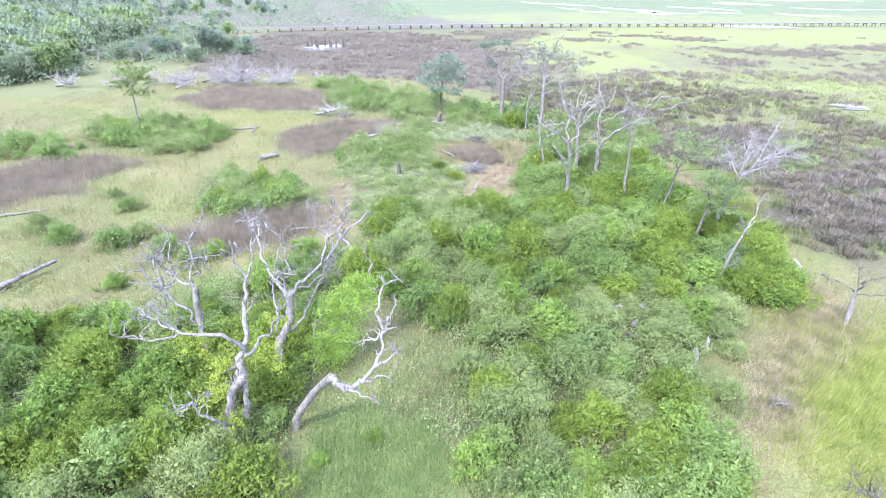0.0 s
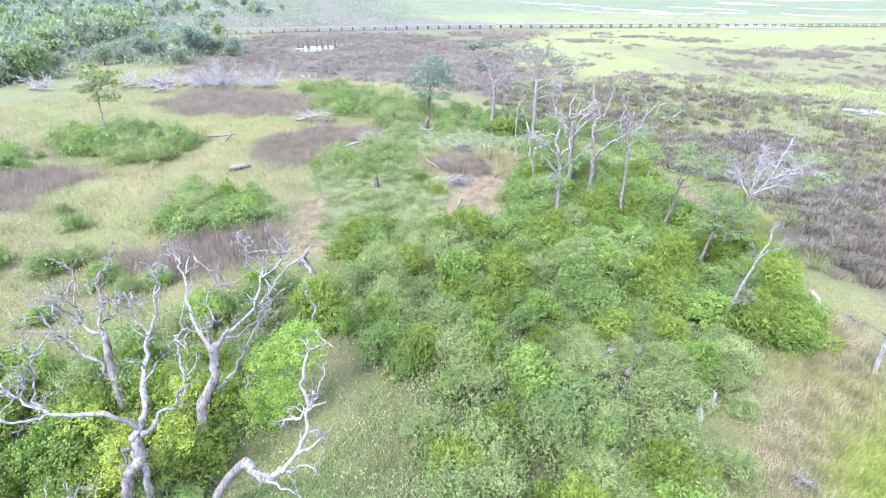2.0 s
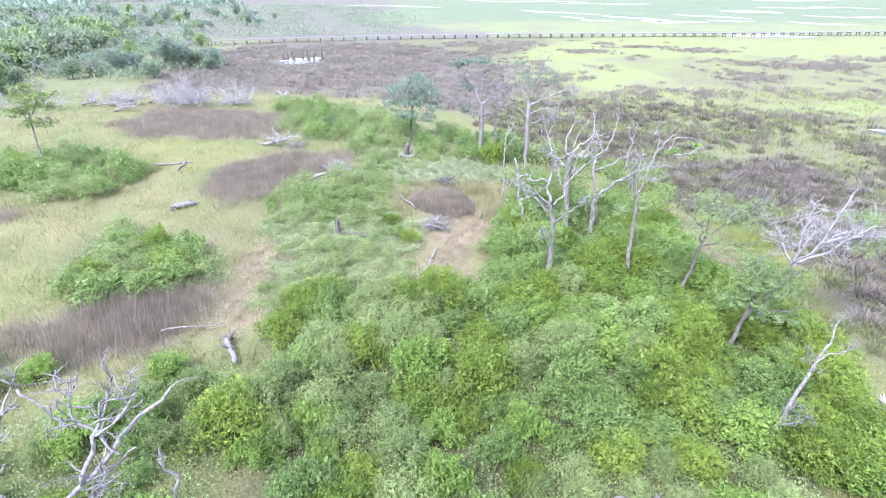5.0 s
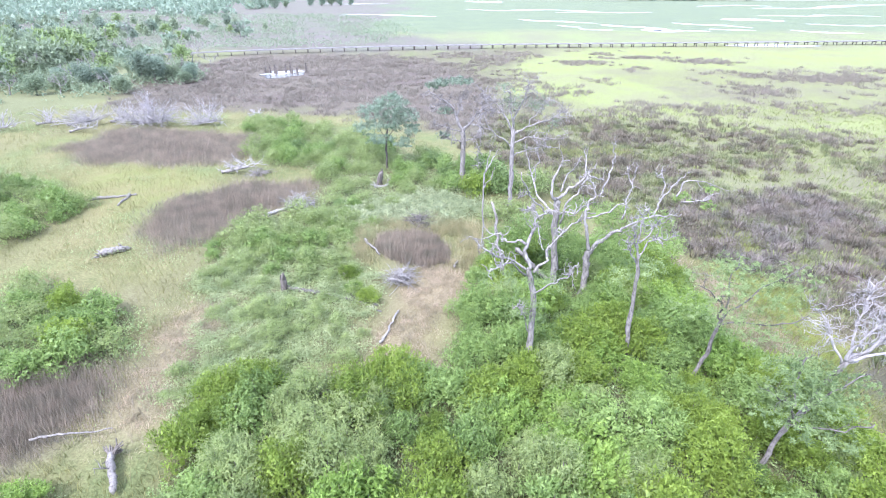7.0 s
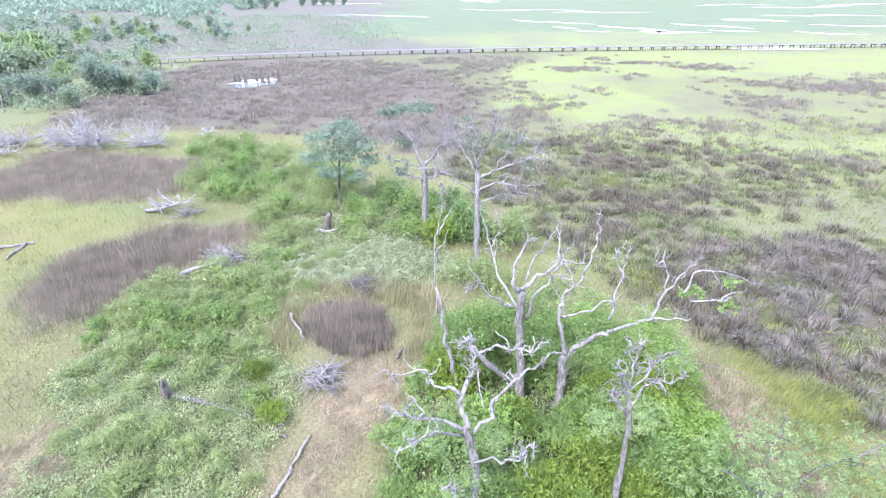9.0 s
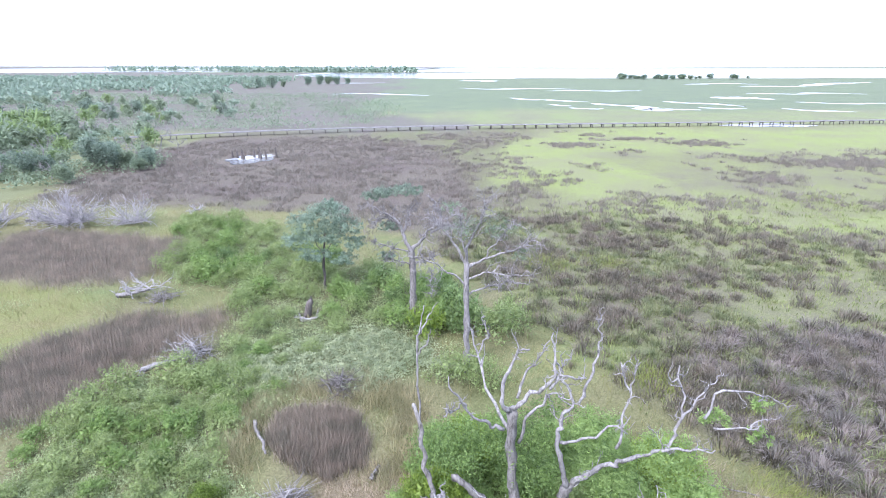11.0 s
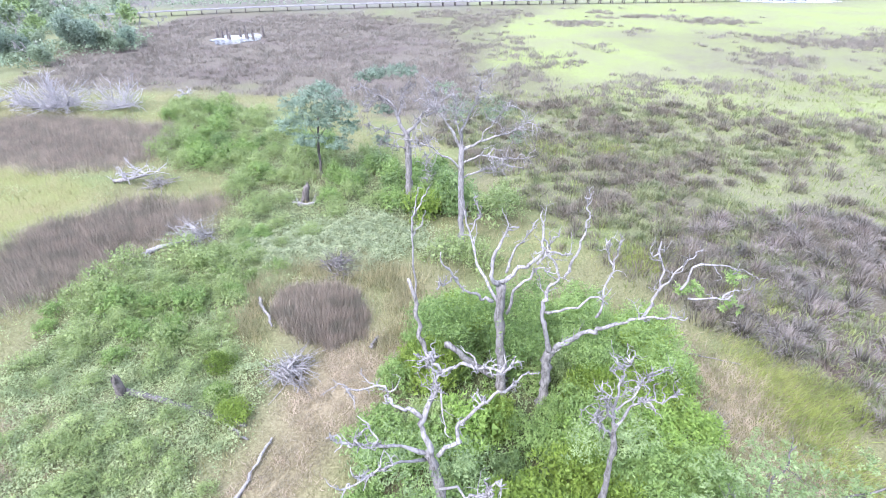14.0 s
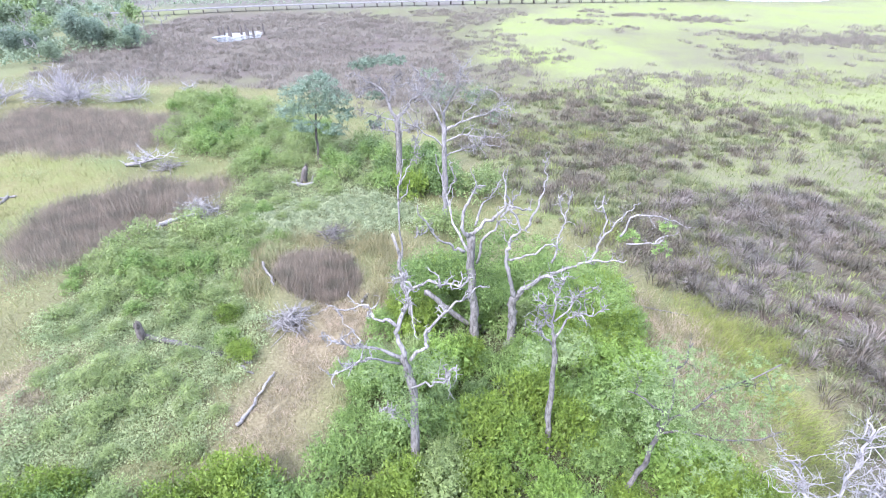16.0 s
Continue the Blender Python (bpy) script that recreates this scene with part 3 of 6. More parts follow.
# ---- shrubs ----
def shrub_crown(seed, n, size, aspect, up, spread, face, shoots, lobes=18, rx=1.35, hz=1.9, mat=None, tuft=1.0):
    """A domed bush: rounded lobes over a dome, each clothed in small upright tufts of leaves, with leafy shoots rising from the top."""
    r = np.random.default_rng(seed)
    k = np.arange(lobes)
    top = np.sqrt(np.clip(1 - (k + 0.5) / lobes + r.uniform(-0.06, 0.06, lobes), 0.0, 1))
    turn = k * 2.39996 + r.uniform(-0.35, 0.35, lobes)
    wide = 1 + 0.22 * np.sin(2 * turn + r.uniform(0, 6.28)) + 0.12 * np.sin(3 * turn + r.uniform(0, 6.28))
    flat = np.sqrt(np.clip(1 - top ** 2, 0, 1))
    rad = r.uniform(0.26, 0.44, lobes) * rx
    far = r.uniform(0.54, 0.84, lobes)
    c = np.column_stack([np.cos(turn) * flat * wide * rx * far, np.sin(turn) * flat * wide * rx * far, top * hz * r.uniform(0.56, 0.92, lobes)])
    c[:, 2] = np.maximum(c[:, 2], rad * 0.45)
    share = rad ** 2 / (rad ** 2).sum()
    each = 26
    m = n // each
    pick = r.choice(lobes, m, p=share)
    dirs = unit(r.standard_normal((m, 3)) + 0.75 * unit(c[pick] - np.array([0, 0, 0.3 * hz])) + (0, 0, 0.30))
    foot = c[pick] + dirs * (rad[pick] * r.uniform(0.72, 1.02, m))[:, None] * np.array([1, 1, 0.92])
    axis = unit(0.55 * dirs + (0, 0, up) + 0.15 * r.standard_normal((m, 3)))
    tall, broad = r.uniform(0.24, 0.50, m) * tuft, r.uniform(0.12, 0.22, m) * tuft
    rise = np.abs(r.standard_normal((m * each, 1))) % 1.0
    ring = r.standard_normal((m * each, 3))
    ax = np.repeat(axis, each, 0)
    ring = unit(ring - ax * (ring * ax).sum(1, keepdims=True))
    belly = np.sqrt(np.clip(1 - rise ** 2, 0.02, 1)) * r.uniform(0.75, 1.1, (m * each, 1))
    p = np.repeat(foot, each, 0) + ax * rise * np.repeat(tall, each)[:, None] + ring * belly * np.repeat(broad, each)[:, None]
    p[:, 2] = np.abs(p[:, 2])
    b = Buf()
    leaves(b, p, ring * belly + ax * (0.35 + rise), size, aspect, spread, up, r, face)
    k = n // 4
    q = r.choice(lobes, k, p=share)
    e = unit(r.standard_normal((k, 3)) + (0, 0, 0.3))
    p = c[q] + e * (rad[q] * r.uniform(0.3, 0.85, k))[:, None]
    p[:, 2] = np.abs(p[:, 2])
    leaves(b, p, e, size * 1.8, aspect * 1.4, spread, up, r, 0.8)
    m = n // shoots
    q = r.integers(0, lobes, m)
    e = unit(r.standard_normal((m, 3)) * (1, 1, 0.6) + (0, 0, 0.9))
    root = c[q] + e * rad[q][:, None] * 0.85
    way = unit(0.6 * e + (0, 0, 1.0) + 0.22 * r.standard_normal((m, 3)))
    f = np.tile(np.linspace(0.1, 1, 9), m)[:, None]
    shoot = np.repeat(root, 9, 0) + np.repeat(way, 9, 0) * f * np.repeat(r.uniform(0.18, 0.42, m), 9)[:, None]
    leaves(b, shoot, np.repeat(way, 9, 0), size * 0.85, aspect, 1.0, 0.2, r, 0.3)
    return b.mesh("shrub_crown", mat), c, rad


def shrub_stems(seed, c, rad):
    r = np.random.default_rng(seed + 500)
    b = Buf()
    for k in range(0, len(c), 2):
        root = np.array([r.normal(0, 0.12), r.normal(0, 0.12), -0.15])
        mid = root * 0.4 + c[k] * np.array([0.45, 0.45, 0.55]) + r.normal(0, 0.06, 3)
        tube(b, [root, mid, c[k], c[k] + np.array([0, 0, rad[k] * 0.7])], 0.05, 0.012, 3, 0.1, r)
    return b.mesh("shrub_stems", M_BARK, True)


KINDS = {
    "olive": (M_OLIVE, 0.112, 0.50, 0.9, 0.6, 0.30, 14, "bushy olive-green wax shrub with upright leafy sprays"),
    "sage": (M_SAGE, 0.082, 0.46, 0.5, 0.75, 0.48, 26, "rounded grey-green shrub with fine pale leaves"),
    "green": (M_GREEN, 0.100, 0.54, 0.4, 0.7, 0.48, 26, "dense mid-green leafy marsh shrub"),
    "lime": (M_LIME, 0.116, 0.58, 0.5, 0.7, 0.48, 24, "bright lime-green leafy young shrub"),
    "deep": (M_DEEP, 0.104, 0.52, 0.3, 0.8, 0.55, 34, "dark green glossy-leaved shrub"),
}
SHRUBS, MASS = {}, []
SINGLE_TO = 43.5
for k, (kind, (mat, size, asp, up, spr, fac, sho, label)) in enumerate(KINDS.items()):
    for far in (0, 1):
        for v in range(5 if not far else 3):
            n = (3800 if kind == "sage" else 2900) if not far else 1150
            sd = 1000 + k * 40 + far * 20 + v
            me, c, rad = shrub_crown(sd, n, size * (1.0 if not far else 1.32), asp * (1 if not far else 1.15), up, spr, fac, sho, lobes=17 + 2 * v, rx=1.5, hz=1.70, mat=mat, tuft={"olive": 1.15, "sage": 0.9}.get(kind, 1.0) * (1.5 if far else 1.0))
            SHRUBS.setdefault((kind, far), []).append((me, shrub_stems(sd, c, rad)))


def shrub(kind, x, y, scale, far, r, group, flat=1.0):
    me, st = SHRUBS[kind, far][int(r.integers(0, len(SHRUBS[kind, far])))]
    if far or y > SINGLE_TO and 6 < x:
        MASS.append((kind, me, x, y, level(x, y) - 0.05, scale, flat * r.uniform(0.85, 1.15), r.uniform(0, 6.28)))
        return None
    ob = thing("shrub", (x, y, level(x, y) - 0.05), KINDS[kind][7], "shrub", group)
    ob.rotation_euler = (0, 0, r.uniform(0, 6.28))
    ob.scale = (scale, scale * r.uniform(0.9, 1.1), scale * flat * r.uniform(0.85, 1.15))
    part("crown", me, ob)
    part("woody_base", st, ob, "brown forked woody base")
    return ob


CLEARINGS = [(-0.6, 79.4, 1.5), (-0.6, 77.6, 1.1), (-9.6, 69.8, 1.6), (-7.6, 71.6, 1.6), (-5.1, 56.3, 1.1), (-3.6, 56.2, 1.0), (-2.0, 55.7, 1.0), (-0.4, 55.2, 1.0), (1.2, 54.7, 1.0), (12.4, 55.6, 1.7), (12.4, 27.6, 1.7), (15.2, 24.2, 1.1)]


def plant_shrubs(poly, gap, far, chances, scale, group, seed, flat=1.0, ragged=1.0, patch=6.0):
    r = np.random.default_rng(seed)
    p = np.array(poly)
    lo, hi = p.min(0), p.max(0)
    names = list(chances)
    for i, x0 in enumerate(np.arange(lo[0], hi[0], gap)):
        for y0 in np.arange(lo[1], hi[1], gap * 0.87):
            x, y = x0 + r.uniform(-0.42, 0.42) * gap, y0 + r.uniform(-0.42, 0.42) * gap
            if not within(poly, np.array(x), np.array(y), ragged, seed):
                continue
            if any(math.hypot(x - cx, y - cy) < cr for cx, cy, cr in CLEARINGS):
                continue
            w = np.array([max(0.02, chances[q] * (1 + 1.3 * float(wavy(np.float64(x), np.float64(y), patch, seed + 7 * j)))) for j, q in enumerate(names)])
            if y > 43 and x > 6 or y < 46 and x > 13 + (46 - y) * 0.44:
                w = w * np.array([{"sage": 0.10, "lime": 0.55, "olive": 0.9}.get(q, 1.0) for q in names])
            if y > 38 and x < 6:
                w = w * np.array([{"olive": 0.3, "lime": 0.6}.get(q, 1.0) for q in names])
            kind = names[int(r.choice(len(names), p=w / w.sum()))]
            shrub(kind, x, y, scale * r.uniform(0.62, 1.32), far, r, group, flat)


plant_shrubs(THICKET, 2.12, 0, {"sage": 1.15, "green": 0.85, "olive": 0.62, "lime": 0.28, "deep": 0.04}, 1.02, "shrubs of the thicket", 31)
plant_shrubs(THICKET_WEST, 2.25, 0, {"green": 0.7, "olive": 1.2, "sage": 0.65, "lime": 0.50}, 1.05, "shrubs of the near thicket", 32)
plant_shrubs(THICKET_BACK, 2.5, 0, {"sage": 1.0, "green": 0.9, "lime": 0.2, "olive": 0.4}, 0.82, "shrubs behind the dead trees", 40)
plant_shrubs(CLUMP_MID, 1.8, 1, {"green": 1.0, "olive": 0.5, "sage": 0.5}, 0.85, "shrubs of the meadow clump", 33)
plant_shrubs(CLUMP_FAR, 2.0, 1, {"green": 1.0, "sage": 0.9, "olive": 0.2}, 0.9, "shrubs of the far clump", 34)
plant_shrubs(CLUMP_EDGE, 2.3, 1, {"green": 1.0, "sage": 0.8}, 0.85, "shrubs of the meadow edge", 35)
plant_shrubs(HERBS, 2.2, 1, {"sage": 1.0, "green": 0.08}, 0.56, "young shrubs among herbs", 39, 0.85)
plant_shrubs(HERB_SHRUBS, 2.2, 1, {"green": 0.15, "sage": 1.2}, 0.85, "shrubs among herbs", 38)
plant_shrubs(MOUND, 2.5, 1, {"sage": 1.6, "green": 0.25, "deep": 0.06}, 0.86, "shrubs of the far mound", 36)
r_s = np.random.default_rng(37)
SINGLES = [(-20.5, 36.5, 0.8, "sage"), (-23, 38, 0.9, "green"), (-18.8, 37.8, 0.7, "lime"), (-28, 39.5, 1.1, "green"), (-26.5, 41, 0.9, "sage"), (-33, 40, 1.0, "green"), (-36, 42, 0.9, "sage"), (-24.5, 33, 0.7, "lime"), (-13.4, 34.5, 0.8, "green"), (-9.6, 33, 0.8, "sage"), (-8.6, 36.5, 0.7, "green"), (-11.4, 38.0, 0.8, "lime"), (-31, 47, 0.8, "green"), (-34, 50, 0.6, "sage"), (0.2, 56.3, 0.55, "lime"), (1.4, 55.0, 0.6, "olive"), (-0.6, 58.5, 0.55, "olive"), (-4, 60.5, 0.6, "green"), (-6.5, 61, 0.7, "green"), (-9, 63.5, 0.9, "green")]
SINGLES += [(-10.5, 65, 0.8, "sage"), (16.2, 76.2, 1.7, "sage"), (17.2, 79, 1.3, "sage"), (9.5, 57.5, 0.9, "green"), (8.6, 53, 0.9, "green"), (-3.5, 33, 0.8, "sage"), (-5.5, 41.5, 1.15, "olive"), (2.5, 44.5, 1.25, "olive"), (13.0, 28.8, 0.7, "sage"), (17.8, 27.4, 0.8, "sage"), (15.5, 21.5, 0.9, "sage"), (18, 25.5, 0.7, "sage"), (-3.4, 18.7, 0.35, "lime"), (-5.9, 17.2, 0.35, "lime"), (21.5, 53.5, 1.2, "lime"), (23.0, 51.5, 1.25, "green"), (22.6, 55.5, 1.2, "green"), (24.0, 53.8, 1.1, "lime"), (20.6, 51.0, 1.1, "green"), (23.2, 49.2, 1.1, "green")]
SINGLES += [(-5.2, 44.6, 1.1, "olive"), (-3.7, 45.8, 1.0, "olive"), (-4.3, 43.0, 1.1, "olive"), (4.2, 46.2, 1.15, "olive"), (5.1, 45.1, 1.0, "olive"), (24.2, 31.9, 1.35, "olive"), (25.3, 33.2, 1.2, "olive"), (12.4, 21.0, 1.2, "olive"), (10.2, 17.0, 1.2, "olive"), (3.2, 21.6, 1.2, "olive"), (-12.4, 20.0, 1.3, "olive"), (-13.6, 17.4, 1.3, "olive"), (24.4, 57.2, 1.0, "green"), (19.8, 55.2, 1.2, "green"), (18.3, 52.6, 1.1, "lime"), (11.2, 78.4, 1.5, "green"), (12.5, 79.0, 1.6, "deep"), (10.2, 76.6, 1.2, "olive"), (13.6, 77.6, 1.3, "deep"), (12.6, 69.6, 1.3, "sage"), (14.2, 69.6, 1.2, "sage"), (11.0, 63.0, 0.9, "sage"), (10.6, 60.6, 0.8, "green"), (11.6, 61.6, 1.1, "green"), (-4.1, 50.5, 0.8, "sage"), (-5.8, 53, 0.5, "sage")]
for x, y, s, kind in SINGLES:
    shrub(kind, x, y, s, 0 if y < 60 else 1, r_s, "single shrubs of the meadow")
mass, mass_mat = Buf(), []
for kind, me, x, y, z, s, flat, turn in MASS:
    co = np.empty(len(me.vertices) * 3, np.float32)
    me.vertices.foreach_get("co", co)
    co = co.reshape(-1, 3) * (s, s, s * flat)
    ct, sn = math.cos(turn), math.sin(turn)
    mass.add(np.column_stack([co[:, 0] * ct - co[:, 1] * sn + x, co[:, 0] * sn + co[:, 1] * ct + y, co[:, 2] + z]), np.arange(len(co)).reshape(-1, 3))
    mass_mat += [list(KINDS).index(kind)] * (len(co) // 3)
mass_me = mass.mesh("shrub_mass", M_OLIVE)
for kind in list(KINDS)[1:]:
    mass_me.materials.append(KINDS[kind][0])
mass_me.polygons.foreach_set("material_index", np.array(mass_mat, np.int32))
tagged(new("shrub_mass", mass_me), "rounded green and grey-green shrubs of the far mound and meadow", "shrubs", kind="stuff")

# ---- trees ----
def tree_wood(base, limbs, mat, seed, twig=(5, 1.3, 0.035, 1), up=0.4, foot=0.4, name="trunk", pale=None, wander=0.45, thick=0.50):
    """Trunk and limbs along designed lines, with random twigs, one mesh for each main limb."""
    r = np.random.default_rng(seed)
    out = []
    for k, (r0, r1, pts) in enumerate(limbs):
        p = np.array(pts, float)
        if k == 0:
            low = p[0].copy()
            low[2] = -0.3
            if p[0][2] > 0.2:
                p = np.vstack([low + (p[0] - p[1]) * (0.15, 0.15, 0), p])
        f = np.linspace(0, len(p) - 1, (len(p) - 1) * 5 + 1)
        straight = np.column_stack([np.interp(f, np.arange(len(p)), p[:, q]) for q in range(3)])
        line = 0.45 * smooth_line(p, 5) + 0.55 * straight
        kink = r.normal(0, 1, line.shape)
        kink[1:-1] = 0.7 * kink[1:-1] + 0.25 * (kink[:-2] + kink[2:])
        line[1:-1] += kink[1:-1] * (0.035 if k == 0 else 0.085)
        b = Buf()
        tube(b, line, r0 * (0.80 if k == 0 else thick), max(r1 * 0.8, 0.02), 8 if r0 > 0.2 else 6, 0.17, r)
        n, ln, th, dp = twig
        fine = None
        if n and (k > 0 or len(limbs) == 1):
            spray = Buf()
            twigs(spray, line, r, n, ln * (0.6 + r0 * 2.5), th, dp, up, wander)
            fine = spray.mesh("twigs", pale or mat, True)
        out.append((b.mesh("limb" if k else name, pale if pale and k else mat, True), fine))
    return out


def dead_tree(name, base, limbs, mat, seed, label, twig, category="dead tree", up=0.4, pale=None, wander=0.45, thick=0.50):
    ob = thing(name, (base[0], base[1], level(*base)), label, category)
    for k, (me, fine) in enumerate(tree_wood(base, limbs, mat, seed, twig, up, pale=pale, wander=wander, thick=thick)):
        limb = part("limb" if k else "trunk", me, ob)
        if fine:
            tagged(part("twig_spray", fine, limb), "spray of thin crooked twigs", kind="stuff")
    return ob


def foliage(ob, blobs, mat, n, size, seed, aspect=0.5, up=0.3, label="", name="crown"):
    """A loose crown: clusters of leaves within ellipsoids (x, y, z, rx, ry, rz)."""
    r = np.random.default_rng(seed)
    b = Buf()
    vol = np.array([q[3] * q[4] * q[5] for q in blobs]) ** 0.67
    for q, share in zip(blobs, vol / vol.sum()):
        k = max(6, int(n * share / 22))
        d = unit(r.standard_normal((k, 3)) + (0, 0, 0.2)) * (r.random(k) ** 0.4)[:, None]
        c = np.array(q[:3]) + d * np.array(q[3:])
        cl = np.repeat(c, 22, 0) + r.normal(0, 0.22, (k * 22, 3)) * min(q[3:]) * np.array([0.8, 0.8, 0.5])
        leaves(b, cl, np.repeat(d, 22, 0) + (0, 0, 0.5), size, aspect, 0.9, up, r)
    return part(name, b.mesh(name, mat), ob, label)


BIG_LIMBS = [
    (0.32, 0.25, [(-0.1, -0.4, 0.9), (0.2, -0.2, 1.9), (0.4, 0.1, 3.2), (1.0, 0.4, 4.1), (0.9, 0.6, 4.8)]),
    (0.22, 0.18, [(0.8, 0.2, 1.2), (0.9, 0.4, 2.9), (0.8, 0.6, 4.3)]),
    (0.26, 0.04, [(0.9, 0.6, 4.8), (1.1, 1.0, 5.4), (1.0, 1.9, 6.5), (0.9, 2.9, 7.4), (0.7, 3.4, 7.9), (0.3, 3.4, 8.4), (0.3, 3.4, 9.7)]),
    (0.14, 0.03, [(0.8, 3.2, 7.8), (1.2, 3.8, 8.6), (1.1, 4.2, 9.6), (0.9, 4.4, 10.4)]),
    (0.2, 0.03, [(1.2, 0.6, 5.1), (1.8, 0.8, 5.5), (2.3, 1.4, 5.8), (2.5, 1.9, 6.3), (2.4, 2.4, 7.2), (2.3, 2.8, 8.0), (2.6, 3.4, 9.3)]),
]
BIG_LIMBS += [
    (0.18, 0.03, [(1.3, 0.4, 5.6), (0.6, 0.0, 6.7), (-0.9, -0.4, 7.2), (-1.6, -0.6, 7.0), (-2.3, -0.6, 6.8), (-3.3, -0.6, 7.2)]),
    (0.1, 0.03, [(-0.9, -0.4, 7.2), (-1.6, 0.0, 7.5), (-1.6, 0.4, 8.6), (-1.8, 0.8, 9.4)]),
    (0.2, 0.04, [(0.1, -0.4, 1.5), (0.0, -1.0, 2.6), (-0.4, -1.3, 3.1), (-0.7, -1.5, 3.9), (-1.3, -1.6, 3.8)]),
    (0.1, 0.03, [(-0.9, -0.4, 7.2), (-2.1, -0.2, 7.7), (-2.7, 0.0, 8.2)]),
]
FORK_LIMBS = [
    (0.3, 0.24, [(-0.2, -0.2, 1.1), (0.0, 0.4, 2.7), (0.6, 1.0, 3.8), (0.6, 1.6, 5.2)]),
    (0.24, 0.06, [(0.6, 1.6, 5.2), (1.1, 2.2, 5.6), (2.0, 3.0, 6.1), (3.1, 4.4, 7.2), (4.5, 5.4, 8.4)]),
    (0.16, 0.03, [(2.2, 3.2, 6.3), (2.3, 4.2, 7.4), (2.6, 5.0, 8.2), (2.6, 5.4, 9.4)]),
    (0.12, 0.03, [(2.3, 4.2, 7.4), (3.1, 4.4, 7.9), (3.5, 5.4, 8.7)]),
    (0.1, 0.03, [(3.1, 4.0, 6.8), (1.8, 4.4, 8.3), (1.9, 4.9, 9.3)]),
]
FORK_LIMBS += [
    (0.22, 0.03, [(0.6, 1.4, 5.1), (-0.2, 2.2, 5.7), (-1.7, 4.4, 6.2), (-2.2, 6.0, 6.8), (-2.0, 7.2, 7.9)]),
    (0.12, 0.03, [(-2.0, 5.2, 6.4), (-2.5, 5.9, 7.2), (-3.0, 6.4, 7.5)]),
    (0.1, 0.03, [(-1.9, 6.4, 7.3), (-1.1, 6.4, 6.0), (-0.3, 6.4, 5.4)]),
    (0.14, 0.04, [(0.9, 2.0, 5.4), (1.4, 2.4, 5.3), (2.1, 3.4, 5.4), (2.3, 3.7, 5.8), (3.4, 4.4, 6.7)]),
    (0.12, 0.03, [(0.4, 1.8, 5.2), (0.4, 2.0, 6.0), (0.6, 2.2, 6.6)]),
]
FORK_LIMBS += [
    (0.16, 0.05, [(0.6, 1.0, 3.2), (1.1, 2.4, 3.3), (1.4, 3.4, 4.0), (2.2, 4.4, 5.2)]),
]
LEFT_LIMBS = [
    (0.26, 0.2, [(1.5, -0.4, 2.1), (1.3, 0, 3.2), (1.3, 0.3, 5.0)]),
    (0.18, 0.03, [(1.3, 0.3, 5.0), (1.1, 0.4, 5.4), (1.3, 0.8, 6.4), (1.0, 1.2, 7.4), (0.6, 1.4, 7.7)]),
    (0.1, 0.03, [(1.0, 1.2, 7.4), (1.5, 1.4, 8.0), (2.0, 1.6, 8.9)]),
    (0.12, 0.03, [(1.2, 0.6, 5.6), (1.6, 1, 5.8), (2.1, 1.3, 7.1)]),
    (0.2, 0.05, [(1.2, 0, 2.7), (0.8, 0, 3.6), (-0.4, 0.2, 4.7), (-1.2, 0.4, 5.5), (-1.6, 0.5, 6.5)]),
]
LEFT_LIMBS += [
    (0.16, 0.04, [(1.3, 0.3, 5.1), (0.1, 0.6, 5.5), (-0.1, 1, 6.5), (-0.1, 1.6, 8.0)]),
    (0.1, 0.03, [(0.1, 0.6, 5.5), (-0.5, 0.5, 6.4), (-0.9, 0.4, 7.1)]),
    (0.1, 0.03, [(-0.1, 1.4, 7.5), (-0.6, 1.2, 6.7), (-0.9, 1.2, 7.0)]),
]
BENT_LIMBS = [
    (0.25, 0.20, [(-0.4, 0.7, 0.9), (0.8, 0.3, 3.0), (1.8, -0.1, 4.4), (2.2, -0.4, 4.1), (2.9, -0.6, 4.2)]),
    (0.2, 0.05, [(2.9, -0.6, 4.2), (3.6, -0.6, 4.8), (4.3, -0.2, 5.9), (4.3, 0.4, 6.6), (4.9, 0.6, 6.8)]),
    (0.14, 0.03, [(4.3, 0.4, 6.5), (4.0, 1.0, 7.4), (4.3, 1.4, 8.4), (4.7, 1.4, 8.8), (5.2, 1.4, 8.7)]),
    (0.1, 0.03, [(4.3, 0.4, 6.6), (4.7, 0.8, 7.0), (4.8, 1.0, 7.6)]),
    (0.14, 0.04, [(4.0, -0.5, 5.4), (4.8, -0.6, 6.2), (4.9, -0.6, 6.8)]),
]
BENT_LIMBS += [
    (0.12, 0.03, [(2.8, -0.6, 4.2), (3.3, -0.9, 4.2), (4.0, -1.1, 3.8)]),
    (0.12, 0.03, [(3.1, -0.6, 4.3), (4.0, -0.8, 5.0), (4.7, -1.0, 5.2)]),
    (0.12, 0.05, [(4.3, 0.4, 6.6), (3.8, 0.2, 6.4), (3.5, 0.0, 6.3)]),
]
LEAFY_LIMBS = [
    (0.16, 0.08, [(-2.8, -0.5, -0.4), (-1.9, 0.1, 1.2), (-0.7, 0.7, 2.7), (0.1, 1.3, 3.9)]),
    (0.09, 0.05, [(0.1, 1.3, 3.9), (0.7, 1.7, 4.8), (1.1, 1.8, 5.8), (0.7, 1.8, 6.7), (0.8, 1.8, 7.4)]),
    (0.1, 0.04, [(-1.9, 0.1, 1.2), (-2.3, -0.1, 2.5), (-1.7, 0.1, 3.6)]),
]
